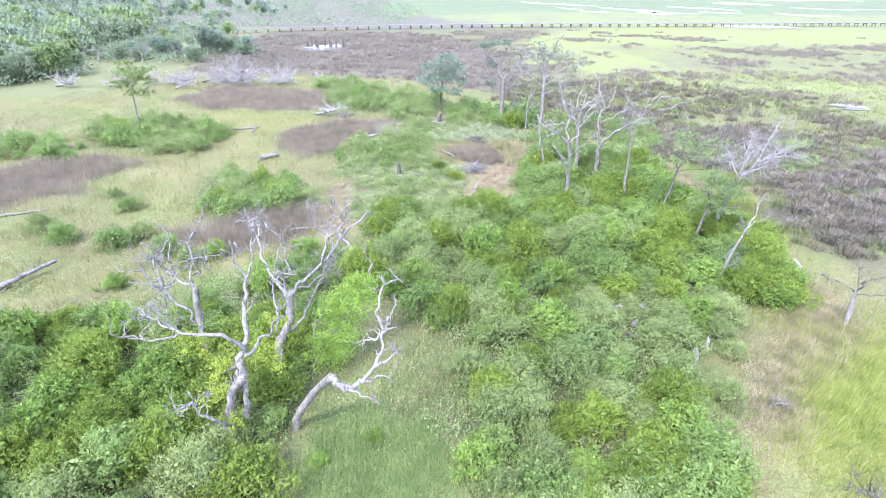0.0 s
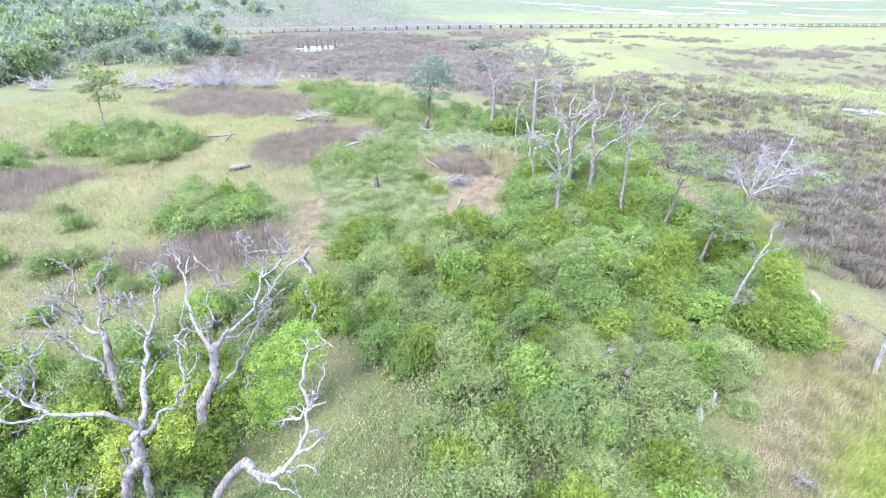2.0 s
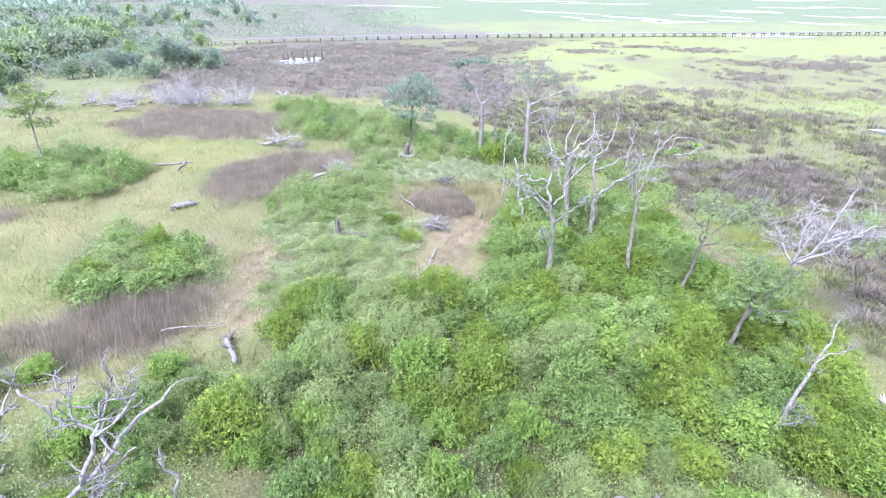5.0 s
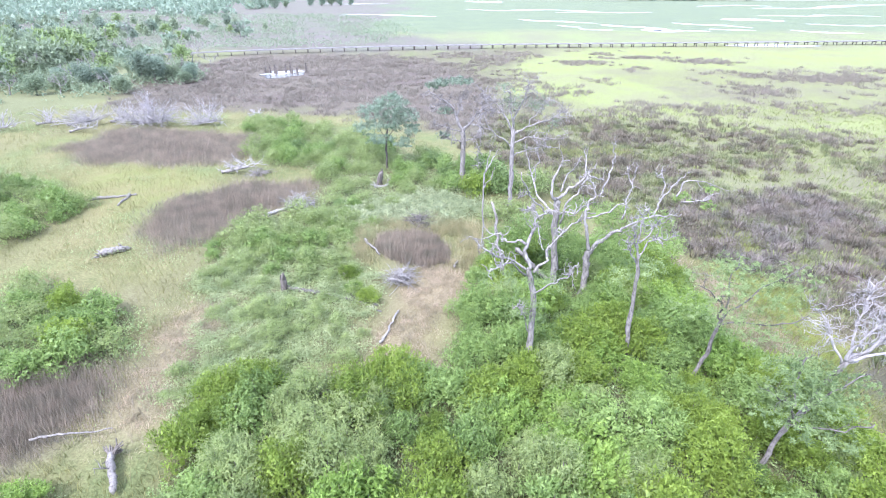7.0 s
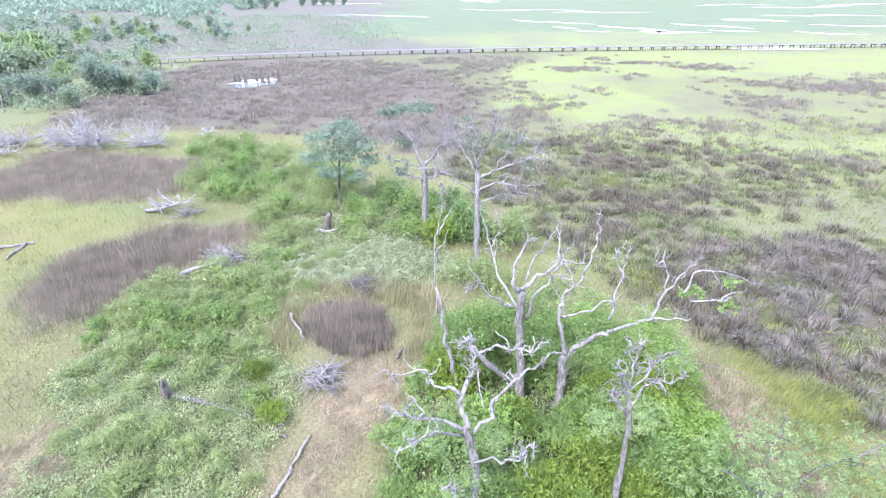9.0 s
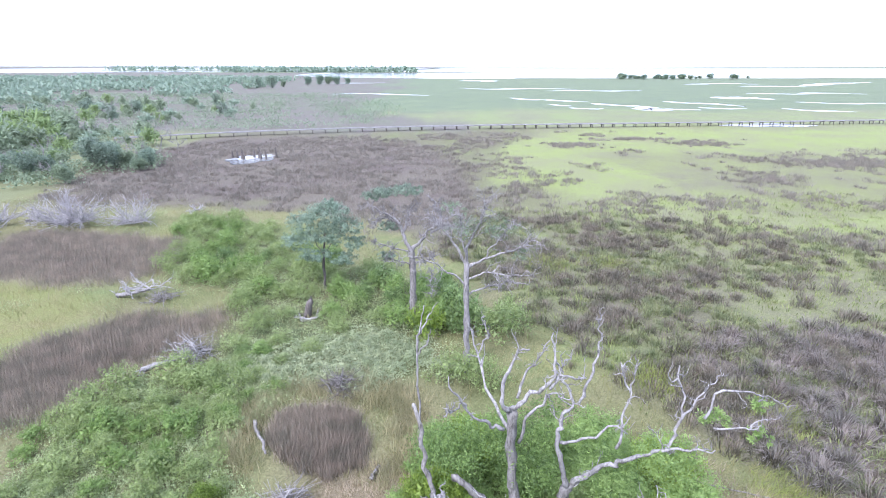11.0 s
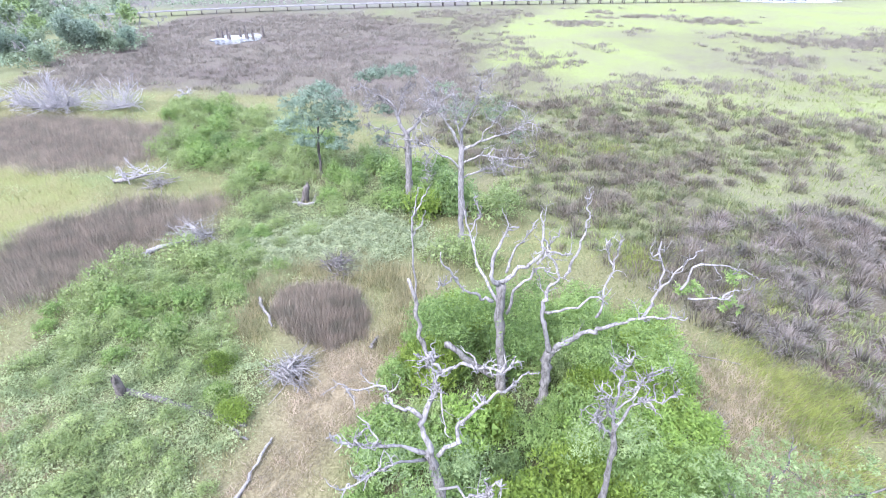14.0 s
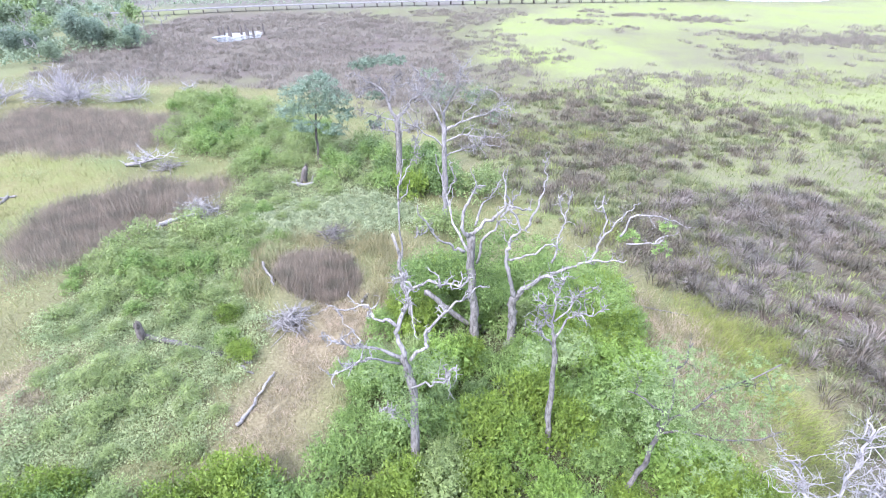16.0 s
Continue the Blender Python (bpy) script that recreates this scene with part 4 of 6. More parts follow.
WHITE_LIMBS = [
    (0.28, 0.2, [(-0.1, -0.3, 1.8), (-0.2, 0.0, 5.4), (-0.5, 0.2, 6.6)]),
    (0.2, 0.06, [(-0.5, 0.2, 6.6), (-0.7, 0.4, 7.8), (-0.3, 0.8, 8.9), (-0.1, 1.0, 9.5)]),
    (0.1, 0.03, [(-0.1, 1.0, 9.5), (-0.4, 1.2, 9.8), (-0.6, 1.6, 9.7)]),
    (0.1, 0.03, [(-0.1, 1.0, 9.5), (0.6, 1.0, 9.8), (1.8, 0.8, 9.8), (2.1, 0.7, 10.4)]),
    (0.12, 0.03, [(-0.7, 0.4, 8.1), (-1.6, 1.0, 8.0), (-2.0, 1.6, 8.1), (-3.4, 2.2, 7.5)]),
]
WHITE_LIMBS += [
    (0.12, 0.03, [(-0.5, 0.2, 6.6), (-1.8, -0.4, 7.6), (-2.6, -0.6, 8.1), (-3.4, -0.8, 8.6)]),
    (0.1, 0.03, [(-0.6, 0.2, 6.3), (-1.7, -1.2, 7.9), (-2.8, -1.8, 7.7)]),
    (0.14, 0.03, [(-0.2, 0.2, 6.5), (0.4, 0.2, 7.3), (0.6, 0.2, 8.0), (1.3, 0.2, 9.0), (2.0, 0.4, 9.6), (2.5, 0.6, 9.9)]),
    (0.08, 0.03, [(-0.2, 0.0, 5.1), (0.6, -1.3, 6.8), (1.1, -1.8, 7.3), (1.3, -1.8, 7.9), (1.6, -1.8, 8.2)]),
    (0.08, 0.03, [(-0.2, 0.0, 2.6), (-0.8, -0.8, 4.6), (-1.2, -1.3, 5.4)]),
]
SPRAY_LIMBS = [
    (0.22, 0.1, [(-0.1, 0.0, 1.0), (-0.3, -0.1, 4.2), (-0.4, -0.2, 6.3), (-0.6, -0.2, 7.5)]),
    (0.1, 0.02, [(-0.6, -0.2, 7.5), (-1.1, -0.6, 8.6), (-1.4, -0.8, 9.4), (-1.5, -0.8, 10.0)]),
    (0.1, 0.02, [(-0.6, -0.2, 7.8), (-0.6, 0.0, 8.9), (-0.5, 0.2, 9.5), (-0.3, 0.2, 9.9)]),
    (0.1, 0.02, [(-0.5, -0.2, 7.2), (0.0, 0.0, 8.1), (0.6, 0.2, 8.2), (1.6, 0.2, 8.4)]),
    (0.08, 0.02, [(-0.6, -0.2, 8.1), (0.1, 0.2, 8.8), (1.0, 0.6, 9.2)]),
]
SPRAY_LIMBS += [
    (0.08, 0.02, [(-0.6, -0.2, 6.9), (-1.2, -0.6, 7.9), (-1.5, -0.8, 8.6)]),
]
CROWN_LIMBS = [
    (0.34, 0.26, [(0.1, -0.2, 1.1), (-0.0, -0.3, 3.1), (-0.2, -0.3, 5.5), (-0.3, -0.4, 7.5)]),
    (0.2, 0.04, [(-0.3, -0.4, 7.5), (-0.8, -0.6, 8.2), (-0.6, -0.4, 9.4), (-0.2, 0.0, 10.1), (0.4, 0.2, 10.2)]),
    (0.2, 0.04, [(-0.3, -0.4, 7.7), (0.5, -0.6, 8.5), (1.2, -0.6, 9.0), (1.4, -0.3, 10.0), (1.3, 0.0, 11.1)]),
    (0.12, 0.03, [(-0.1, -0.4, 8.2), (0.2, -0.2, 9.1), (0.7, 0.2, 9.7), (1.3, 0.6, 10.4)]),
    (0.14, 0.03, [(1.2, -0.6, 8.8), (1.7, -0.4, 9.4), (2.5, -0.2, 8.9), (2.9, 0.2, 8.8)]),
]
CROWN_LIMBS += [
    (0.14, 0.03, [(0.1, -0.3, 5.8), (0.5, -0.8, 7.8), (1.3, -1.0, 8.7), (1.9, -1.2, 8.7)]),
    (0.14, 0.03, [(-0.6, -0.4, 6.6), (-1.3, -0.8, 7.1), (-2.2, -1.2, 8.3), (-2.8, -1.4, 9.4), (-3.0, -1.4, 9.9)]),
    (0.08, 0.03, [(-2.3, -1.2, 8.4), (-2.9, -1.4, 8.3), (-3.2, -1.6, 8.2)]),
    (0.1, 0.03, [(1.4, -0.3, 10.0), (1.8, 0.2, 9.2), (2.1, 0.6, 9.5)]),
]
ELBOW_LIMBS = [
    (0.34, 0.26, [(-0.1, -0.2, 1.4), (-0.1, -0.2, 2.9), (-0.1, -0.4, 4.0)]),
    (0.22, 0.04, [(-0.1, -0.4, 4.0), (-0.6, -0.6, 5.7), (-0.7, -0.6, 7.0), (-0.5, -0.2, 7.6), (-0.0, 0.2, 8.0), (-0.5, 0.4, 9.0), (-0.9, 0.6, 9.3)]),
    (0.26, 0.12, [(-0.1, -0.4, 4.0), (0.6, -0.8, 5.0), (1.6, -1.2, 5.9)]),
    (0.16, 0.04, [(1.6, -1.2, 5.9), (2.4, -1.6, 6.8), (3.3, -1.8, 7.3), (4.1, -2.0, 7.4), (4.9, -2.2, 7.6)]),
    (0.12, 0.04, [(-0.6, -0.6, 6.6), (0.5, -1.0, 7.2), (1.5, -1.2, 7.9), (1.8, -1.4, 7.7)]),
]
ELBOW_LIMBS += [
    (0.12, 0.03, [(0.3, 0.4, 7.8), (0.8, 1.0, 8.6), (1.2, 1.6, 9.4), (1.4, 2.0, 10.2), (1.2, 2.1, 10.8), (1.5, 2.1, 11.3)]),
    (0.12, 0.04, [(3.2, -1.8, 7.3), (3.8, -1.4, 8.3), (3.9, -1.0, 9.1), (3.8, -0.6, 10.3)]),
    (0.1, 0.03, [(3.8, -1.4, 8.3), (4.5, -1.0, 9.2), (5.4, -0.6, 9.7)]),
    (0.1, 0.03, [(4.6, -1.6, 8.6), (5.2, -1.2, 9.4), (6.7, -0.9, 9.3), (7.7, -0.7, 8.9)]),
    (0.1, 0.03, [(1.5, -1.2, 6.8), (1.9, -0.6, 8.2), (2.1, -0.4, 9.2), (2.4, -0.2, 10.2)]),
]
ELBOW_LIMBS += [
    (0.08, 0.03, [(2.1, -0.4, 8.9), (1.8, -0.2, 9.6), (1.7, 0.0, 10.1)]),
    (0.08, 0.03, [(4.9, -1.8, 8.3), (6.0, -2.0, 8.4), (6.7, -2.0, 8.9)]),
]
BROKEN_LIMBS = [
    (0.25, 0.20, [(2.2, 0.1, 0.3), (1.1, -0.2, 1.0), (-0.2, -0.5, 2.4), (-1.2, -0.7, 3.6)]),
    (0.30, 0.10, [(-1.9, -0.6, 0.6), (-2.2, -0.5, 2.4), (-2.5, -0.3, 3.8), (-2.8, -0.1, 5.2), (-3.1, 0.3, 6.8)]),
]


TW_BIG, TW_FEW = (8, 1.45, 0.046, 1), (4, 0.8, 0.042, 1)
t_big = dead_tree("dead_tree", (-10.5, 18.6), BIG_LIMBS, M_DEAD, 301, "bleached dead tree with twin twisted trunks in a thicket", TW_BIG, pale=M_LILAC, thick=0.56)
foliage(t_big, [(0.2, 0.8, 4.2, 1.1, 0.9, 1.2), (1.9, 1.2, 4.6, 1.0, 0.9, 1.0), (-0.6, 0.5, 2.6, 1.0, 0.8, 1.0), (0.4, -0.4, 1.6, 0.7, 0.6, 0.9), (2.2, 2.4, 5.8, 0.7, 0.6, 0.6), (-1.6, 1.2, 5.2, 1.0, 0.8, 0.7)], M_YELLOW, 4200, 0.120, 302, label="sparse yellow-green leaves")
dead_tree("dead_tree", (-9.1, 22.6), FORK_LIMBS, M_DEAD, 303, "bleached dead tree with wide forked crooked limbs", TW_BIG, pale=M_LILAC, thick=0.56)
t_left = dead_tree("dead_tree", (-15.6, 25), LEFT_LIMBS, M_DEAD, 304, "slim bleached dead tree with crooked bare limbs", TW_BIG, pale=M_LILAC, thick=0.56)
foliage(t_left, [(1.4, 0.4, 2.2, 1.4, 1.0, 1.0), (2.2, 1.0, 4.6, 0.8, 0.7, 0.8)], M_GREEN, 1330, 0.144, 305, label="sparse green leaves")
dead_tree("dead_tree", (-7.0, 18.6), BENT_LIMBS, M_DEAD, 306, "leaning dead tree with a bent bleached trunk", TW_FEW, pale=M_WHITE, thick=0.62)
t_leafy = dead_tree("live_tree", (-7.2, 24.0), [(a, b, [(x + 2.0, y + 0.5, z) for x, y, z in p]) for a, b, p in LEAFY_LIMBS], M_DEAD, 307, "small tree with bright green leaves and one bare limb", (3, 0.7, 0.03, 0), "tree", thick=0.95)
foliage(t_leafy, [(1.0, 0.6, 2.2, 1.6, 1.3, 1.5), (2.0, 1.4, 3.9, 1.5, 1.2, 1.2), (0.2, 0.4, 1.0, 1.5, 1.2, 1.1), (2.4, 1.5, 5.2, 0.8, 0.7, 0.7), (0.8, 0.8, 4.0, 0.9, 0.8, 0.8)], M_YOUNG, 13000, 0.120, 308, label="bright green leafy crown")
t_white = dead_tree("dead_tree", (12.1, 47.8), WHITE_LIMBS, M_DEAD, 309, "white bare tree with finely branched spreading limbs", (11, 0.95, 0.044, 1), up=0.35, pale=M_WHITE, wander=0.7, thick=0.60)
foliage(t_white, [(-1.6, 0.5, 6.0, 1.8, 1.2, 0.7), (0.4, 0.6, 5.6, 1.4, 1.2, 0.8), (-0.6, -0.6, 4.6, 1.2, 1.0, 0.7)], M_TREE, 4200, 0.095, 310, label="thin grey-green leaves")
t_spray = dead_tree("dead_tree", (18.2, 48.8), SPRAY_LIMBS, M_DEAD, 311, "slim white tree with a spray of bare twigs", (13, 1.0, 0.036, 1), up=0.45, pale=M_WHITE, wander=0.7, thick=0.56)
foliage(t_spray, [(0.3, 0.5, 6.2, 1.2, 1.1, 0.7), (-1.0, 0.4, 5.6, 0.9, 0.9, 0.6)], M_TREE, 2200, 0.095, 312, label="thin grey-green leaves")
t_crown = dead_tree("dead_tree", (14.9, 56.8), CROWN_LIMBS + [(0.14, 0.03, [(-0.3, -0.3, 6.4), (-1.2, 2.2, 7.0), (-1.6, 3.1, 8.2), (-1.9, 3.4, 9.4), (-2.2, 3.5, 10.6)]), (0.08, 0.03, [(-1.6, 3.1, 8.2), (-1.2, 3.2, 9.2), (-1.3, 3.2, 10.0)])], M_DEAD, 313, "tall bleached tree with upswept bare limbs", (5, 0.9, 0.040, 1), up=0.6, pale=M_WHITE, wander=0.6, thick=0.60)
foliage(t_crown, [(-1.9, 1.6, 4.2, 2.2, 1.6, 1.4), (0.2, 1.0, 5.2, 1.8, 1.5, 1.4), (-3.2, 1.8, 3.4, 1.8, 1.5, 1.3), (0.9, 0.6, 3.4, 1.5, 1.2, 1.2), (1.6, 0.8, 6.6, 1.2, 1.0, 0.8)], M_GREEN, 16000, 0.110, 314, label="green leaves low in the tree")
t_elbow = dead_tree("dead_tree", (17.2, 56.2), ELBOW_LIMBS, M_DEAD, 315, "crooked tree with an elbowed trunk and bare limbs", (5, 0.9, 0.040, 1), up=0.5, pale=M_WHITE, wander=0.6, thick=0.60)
foliage(t_elbow, [(1.2, 0.4, 6.4, 1.5, 1.2, 0.8), (3.6, -1.4, 6.7, 1.4, 1.1, 0.8), (5.2, -1.4, 8.4, 0.8, 0.6, 0.35), (6.8, -1.0, 8.8, 0.7, 0.5, 0.25), (2.0, 0.2, 4.6, 1.8, 1.5, 1.4), (6.6, -2.0, 8.2, 0.6, 0.5, 0.25), (4.6, -1.8, 5.2, 1.4, 1.2, 0.9)], M_GREEN, 15000, 0.105, 316, label="loose green foliage")
dead_tree("dead_tree", (13.4, 57.5), BROKEN_LIMBS, M_DEAD, 317, "broken leaning trunk with one upright limb", (2, 0.6, 0.03, 0))

# trees further back
FLAT_LIMBS = [
    (0.42, 0.34, [(0, 0, 1.5), (0.05, 0, 3.0), (-0.05, 0, 6.2)]),
    (0.26, 0.06, [(-0.05, 0, 6.0), (-0.8, 0.2, 7.6), (-1.2, 0.3, 8.8), (-2.6, 0.2, 9.8), (-3.7, 0, 10.6)]),
    (0.24, 0.05, [(0, 0, 6.2), (0.9, -0.2, 7.3), (1.6, -0.3, 8.2), (3.0, -0.2, 9.2)]),
    (0.16, 0.04, [(-0.8, 0.2, 7.6), (-0.4, 0.8, 9.2), (0.4, 0.9, 10.2)]),
    (0.12, 0.03, [(0, 0, 5.0), (-1.2, -0.4, 5.4), (-2.4, -0.6, 6.0)]),
]
FLAT_LIMBS += [
    (0.10, 0.03, [(0, 0, 5.2), (1.2, -0.8, 5.6), (2.2, -1.0, 6.2)]),
    (0.14, 0.03, [(1.6, -0.3, 8.2), (2.4, 0.0, 9.4), (2.0, 0.2, 10.6)]),
    (0.14, 0.03, [(1.6, -0.3, 8.0), (3.0, 0.3, 8.6), (3.9, 0.3, 8.0)]),
    (0.13, 0.03, [(-1.2, 0.3, 8.8), (-2.2, 0.4, 9.0), (-3.6, 0.2, 8.6)]),
    (0.12, 0.03, [(-0.05, 0.0, 6.2), (-1.8, -0.4, 6.6), (-3.2, -0.5, 7.4)]),
    (0.06, 0.03, [(1.6, -0.6, 6.4), (1.9, -0.8, 5.0), (1.5, -0.9, 3.6), (1.7, -0.8, 2.2)]),
]
t_flat = dead_tree("gnarled_tree", (8.74, 80), FLAT_LIMBS, M_DEAD, 321, "gnarled grey tree with a flat green top", (17, 1.4, 0.050, 2), "tree", 0.1, M_LILAC, 0.6, 0.72)
foliage(t_flat, [(-2.4, 0.4, 11.3, 1.4, 1.3, 0.40), (-0.3, 0.6, 11.5, 1.5, 1.3, 0.42), (-3.4, 0.2, 11.0, 0.8, 0.8, 0.3), (-2.0, 0, 8.4, 0.9, 0.8, 0.4), (-2.2, -0.3, 5.8, 0.9, 0.7, 0.4)], M_DUSK, 5200, 0.15, 322, label="flat tufted green crown")
GREY_LIMBS = [
    (0.30, 0.24, [(0, 0, 2.0), (-0.05, 0, 4.2), (-0.1, 0, 8.6)]),
    (0.20, 0.04, [(-0.1, 0, 8.2), (1.2, -0.2, 9.0), (2.8, -0.4, 9.6), (4.2, -0.4, 10.4)]),
    (0.14, 0.03, [(-0.05, 0, 7.4), (1.0, -0.5, 8.1), (2.6, -0.8, 8.2), (4.0, -0.9, 8.1)]),
    (0.20, 0.04, [(-0.1, 0, 8.6), (0.1, 0.3, 10.0), (0.8, 0.4, 11.4), (1.3, 0.4, 12.6)]),
    (0.20, 0.04, [(-0.1, 0, 8.4), (-0.8, 0.2, 9.8), (-1.6, 0.3, 10.8), (-2.7, 0.2, 11.8)]),
]
GREY_LIMBS += [
    (0.12, 0.03, [(-0.1, 0, 9.0), (-0.5, -0.3, 10.6), (-0.6, -0.3, 12.2)]),
    (0.14, 0.03, [(-0.1, 0, 7.0), (-1.4, -0.4, 8.2), (-2.8, -0.6, 9.0), (-4.0, -0.6, 9.4)]),
    (0.14, 0.03, [(-0.05, 0, 6.2), (1.2, 0.4, 6.6), (2.8, 0.5, 7.0), (4.4, 0.4, 6.8)]),
    (0.10, 0.03, [(1.2, -0.2, 9.0), (2.0, 0.0, 10.4), (3.2, 0.1, 11.4)]),
]
t_grey = dead_tree("bare_tree", (13.2, 71), GREY_LIMBS, M_LILAC, 323, "tall grey tree of bare fine branches", (17, 1.5, 0.042, 2), "dead tree", 0.25, M_WHITE, 0.5, 0.62)
foliage(t_grey, [(-0.9, 0.3, 12.4, 1.2, 1.0, 0.5), (2.0, 0.3, 11.0, 1.6, 1.2, 0.9), (-0.2, 0.3, 11.2, 1.5, 1.2, 0.9), (3.6, -0.2, 9.4, 0.9, 0.8, 0.5)], M_HAZEL, 2470, 0.115, 324, label="thin grey-green leaves")
t_round = dead_tree("small_tree", (-0.3, 86), [
    (0.22, 0.10, [(-0.3, 0, 1.0), (-0.2, 0, 3.4), (0.1, 0, 6.0)]), (0.10, 0.03, [(-0.2, 0, 3.6), (-1.2, 0.2, 5.4), (-1.8, 0.3, 6.8)]), (0.10, 0.03, [(-0.1, 0, 3.9), (1.2, -0.2, 5.6), (2.0, -0.2, 6.9)])],
    M_BARK, 325, "small round-headed tree with blue-green leaves", (5, 1.0, 0.03, 1), "tree")
foliage(t_round, [(0.5, 0, 7.9, 2.2, 1.9, 1.1), (-1.7, 0.2, 7.0, 1.9, 1.6, 0.9), (2.2, -0.2, 6.7, 1.8, 1.5, 0.9), (0.1, 0.2, 5.6, 2.6, 2.0, 0.9), (0.7, 0, 8.9, 1.1, 1.0, 0.5), (-2.9, 0, 5.2, 1.4, 1.3, 0.7), (3.0, -0.3, 5.0, 1.4, 1.2, 0.7), (-1.0, -0.8, 4.0, 1.9, 1.4, 0.7), (1.8, -0.6, 3.6, 1.5, 1.2, 0.7)], M_BLUE, 13000, 0.19, 326, label="blue-green leafy crown")


def live_snag(name, x, y, top, lean, width, seed, label, leaf, n_leaf, twig, bark=M_SILVER, leaf_size=0.092):
    ob = dead_tree(name, (x, y), [
        (0.18, 0.12, [(0, 0, 1.0), (lean * 0.3, 0.05, top * 0.35), (lean * 0.55, 0, top * 0.62)]),
        (0.12, 0.03, [(lean * 0.55, 0, top * 0.6), (lean + width * 0.3, 0.1, top * 0.8), (lean + width * 0.8, 0, top)]),
        (0.12, 0.03, [(lean * 0.5, 0, top * 0.58), (lean - width * 0.3, -0.2, top * 0.75), (lean - width * 0.7, -0.2, top * 0.86)]),
        (0.12, 0.03, [(lean * 0.55, 0, top * 0.62), (lean * 0.7, 0.6, top * 0.85), (lean, 0.9, top * 1.02)]),
        (0.10, 0.03, [(lean * 0.5, 0, top * 0.55), (lean + width * 0.5, -0.7, top * 0.62), (lean + width * 0.9, -0.9, top * 0.7)]),
    ], bark, seed, label, twig, "tree", 0.2)
    if n_leaf:
        foliage(ob, [(lean, 0.2, top * 0.86, width * 0.85, width * 0.7, top * 0.06), (lean + width * 0.5, 0, top * 0.76, width * 0.65, width * 0.5, top * 0.05), (lean - width * 0.4, -0.2, top * 0.70, width * 0.65, width * 0.5, top * 0.05), (lean + width * 0.3, -0.6, top * 0.58, width * 0.7, width * 0.5, top * 0.05), (lean - width * 0.2, 0.5, top * 0.97, width * 0.45, width * 0.4, top * 0.04), (lean + width * 0.8, 0.3, top * 0.9, width * 0.4, width * 0.4, top * 0.035)],
                leaf, int(n_leaf * 2.4), leaf_size, seed + 1, label="thin grey-green leaves")
    return ob


live_snag("marsh_tree", 21.1, 46.2, 8.2, 1.3, 3.5, 331, "thin-crowned tree with grey-green leaves and bare twigs", M_TREE, 5200, (7, 0.9, 0.022, 1))
live_snag("marsh_tree", 21.7, 40.1, 6.4, 0.9, 2.6, 333, "thin-crowned tree with grey-green leaves and bare twigs", M_TREE, 4800, (8, 0.9, 0.022, 1))
TANGLE_LIMBS = [
    (0.22, 0.15, [(0, 0, 1.2), (0.2, -0.3, 3.4), (0.6, -0.7, 5.8)]), (0.14, 0.04, [(0.5, -0.6, 5.6), (-0.2, -0.4, 6.8), (-0.9, 0.0, 8.1)]), (0.16, 0.04, [(0.6, -0.7, 5.8), (0.5, -1.1, 7.2), (0.7, -1.5, 8.9)]),
]
TANGLE_LIMBS += [
    (0.14, 0.04, [(0.6, -0.7, 5.8), (0.8, -0.2, 7.6), (1.2, 0.2, 9.2)]), (0.18, 0.04, [(0.6, -0.7, 5.8), (1.5, -0.8, 7.4), (2.4, -0.7, 10.0)]), (0.16, 0.04, [(0.6, -0.7, 5.8), (1.9, -1.4, 7.0), (3.0, -2.1, 8.9)]),
    (0.18, 0.04, [(0.6, -0.7, 5.7), (1.8, -0.5, 6.6), (3.2, -0.1, 7.0), (4.3, 0.2, 6.6)]), (0.16, 0.04, [(0.6, -0.7, 5.8), (2.4, -0.6, 7.4), (4.6, -0.4, 8.4)]), (0.14, 0.04, [(1.5, -0.8, 7.2), (3.4, -0.9, 7.6), (5.6, -0.8, 7.6)]),
]
t_tangle = dead_tree("grey_tree", (24.4, 42.4), TANGLE_LIMBS, M_LILAC, 337, "wide pale grey tangle of bare branches over a leaning trunk", (24, 1.25, 0.030, 2), "dead tree", 0.2, M_FAN, 0.55, 0.5)
foliage(t_tangle, [(4.2, -0.4, 8.6, 1.8, 1.2, 0.5), (5.6, -0.8, 7.4, 1.4, 1.0, 0.45), (4.8, -0.4, 6.6, 1.2, 1.0, 0.4), (-1.2, -0.4, 5.4, 1.5, 1.2, 0.7), (-0.2, -1.2, 4.6, 1.2, 1.0, 0.6)], M_TREE, 8200, 0.095, 338, label="thin grey-green leaves")
live_snag("meadow_tree", -43.7, 74, 9.6, 0.6, 3.2, 339, "lone thin meadow tree with tufts of green", M_SAGE, 3600, (10, 1.2, 0.03, 1), M_DEAD, 0.18)
dead_tree("leaning_snag", (20.4, 33), [
    (0.17, 0.08, [(0, 0, 1.0), (1.0, 0.8, 3.0), (2.1, 1.6, 5.0)]), (0.13, 0.03, [(2.1, 1.6, 5.0), (2.5, 1.9, 5.8), (2.7, 2.0, 6.8)]), (0.08, 0.02, [(1.8, 1.4, 4.4), (2.3, 1.2, 5.0), (3.0, 1.0, 5.6)]),
    (0.08, 0.02, [(1.6, 1.2, 4.0), (1.2, 1.1, 4.9), (1.0, 1.0, 5.6)]), (0.10, 0.02, [(0.2, 0.1, 1.6), (0.0, -0.4, 2.8), (-0.3, -0.8, 3.8)]), (0.08, 0.02, [(0.2, 0.1, 1.6), (0.5, -0.5, 2.7), (0.5, -1.0, 3.5)])],
    M_DEAD, 341, "leaning dead snag with fine grey twigs", (13, 0.9, 0.020, 2), pale=M_WHITE)
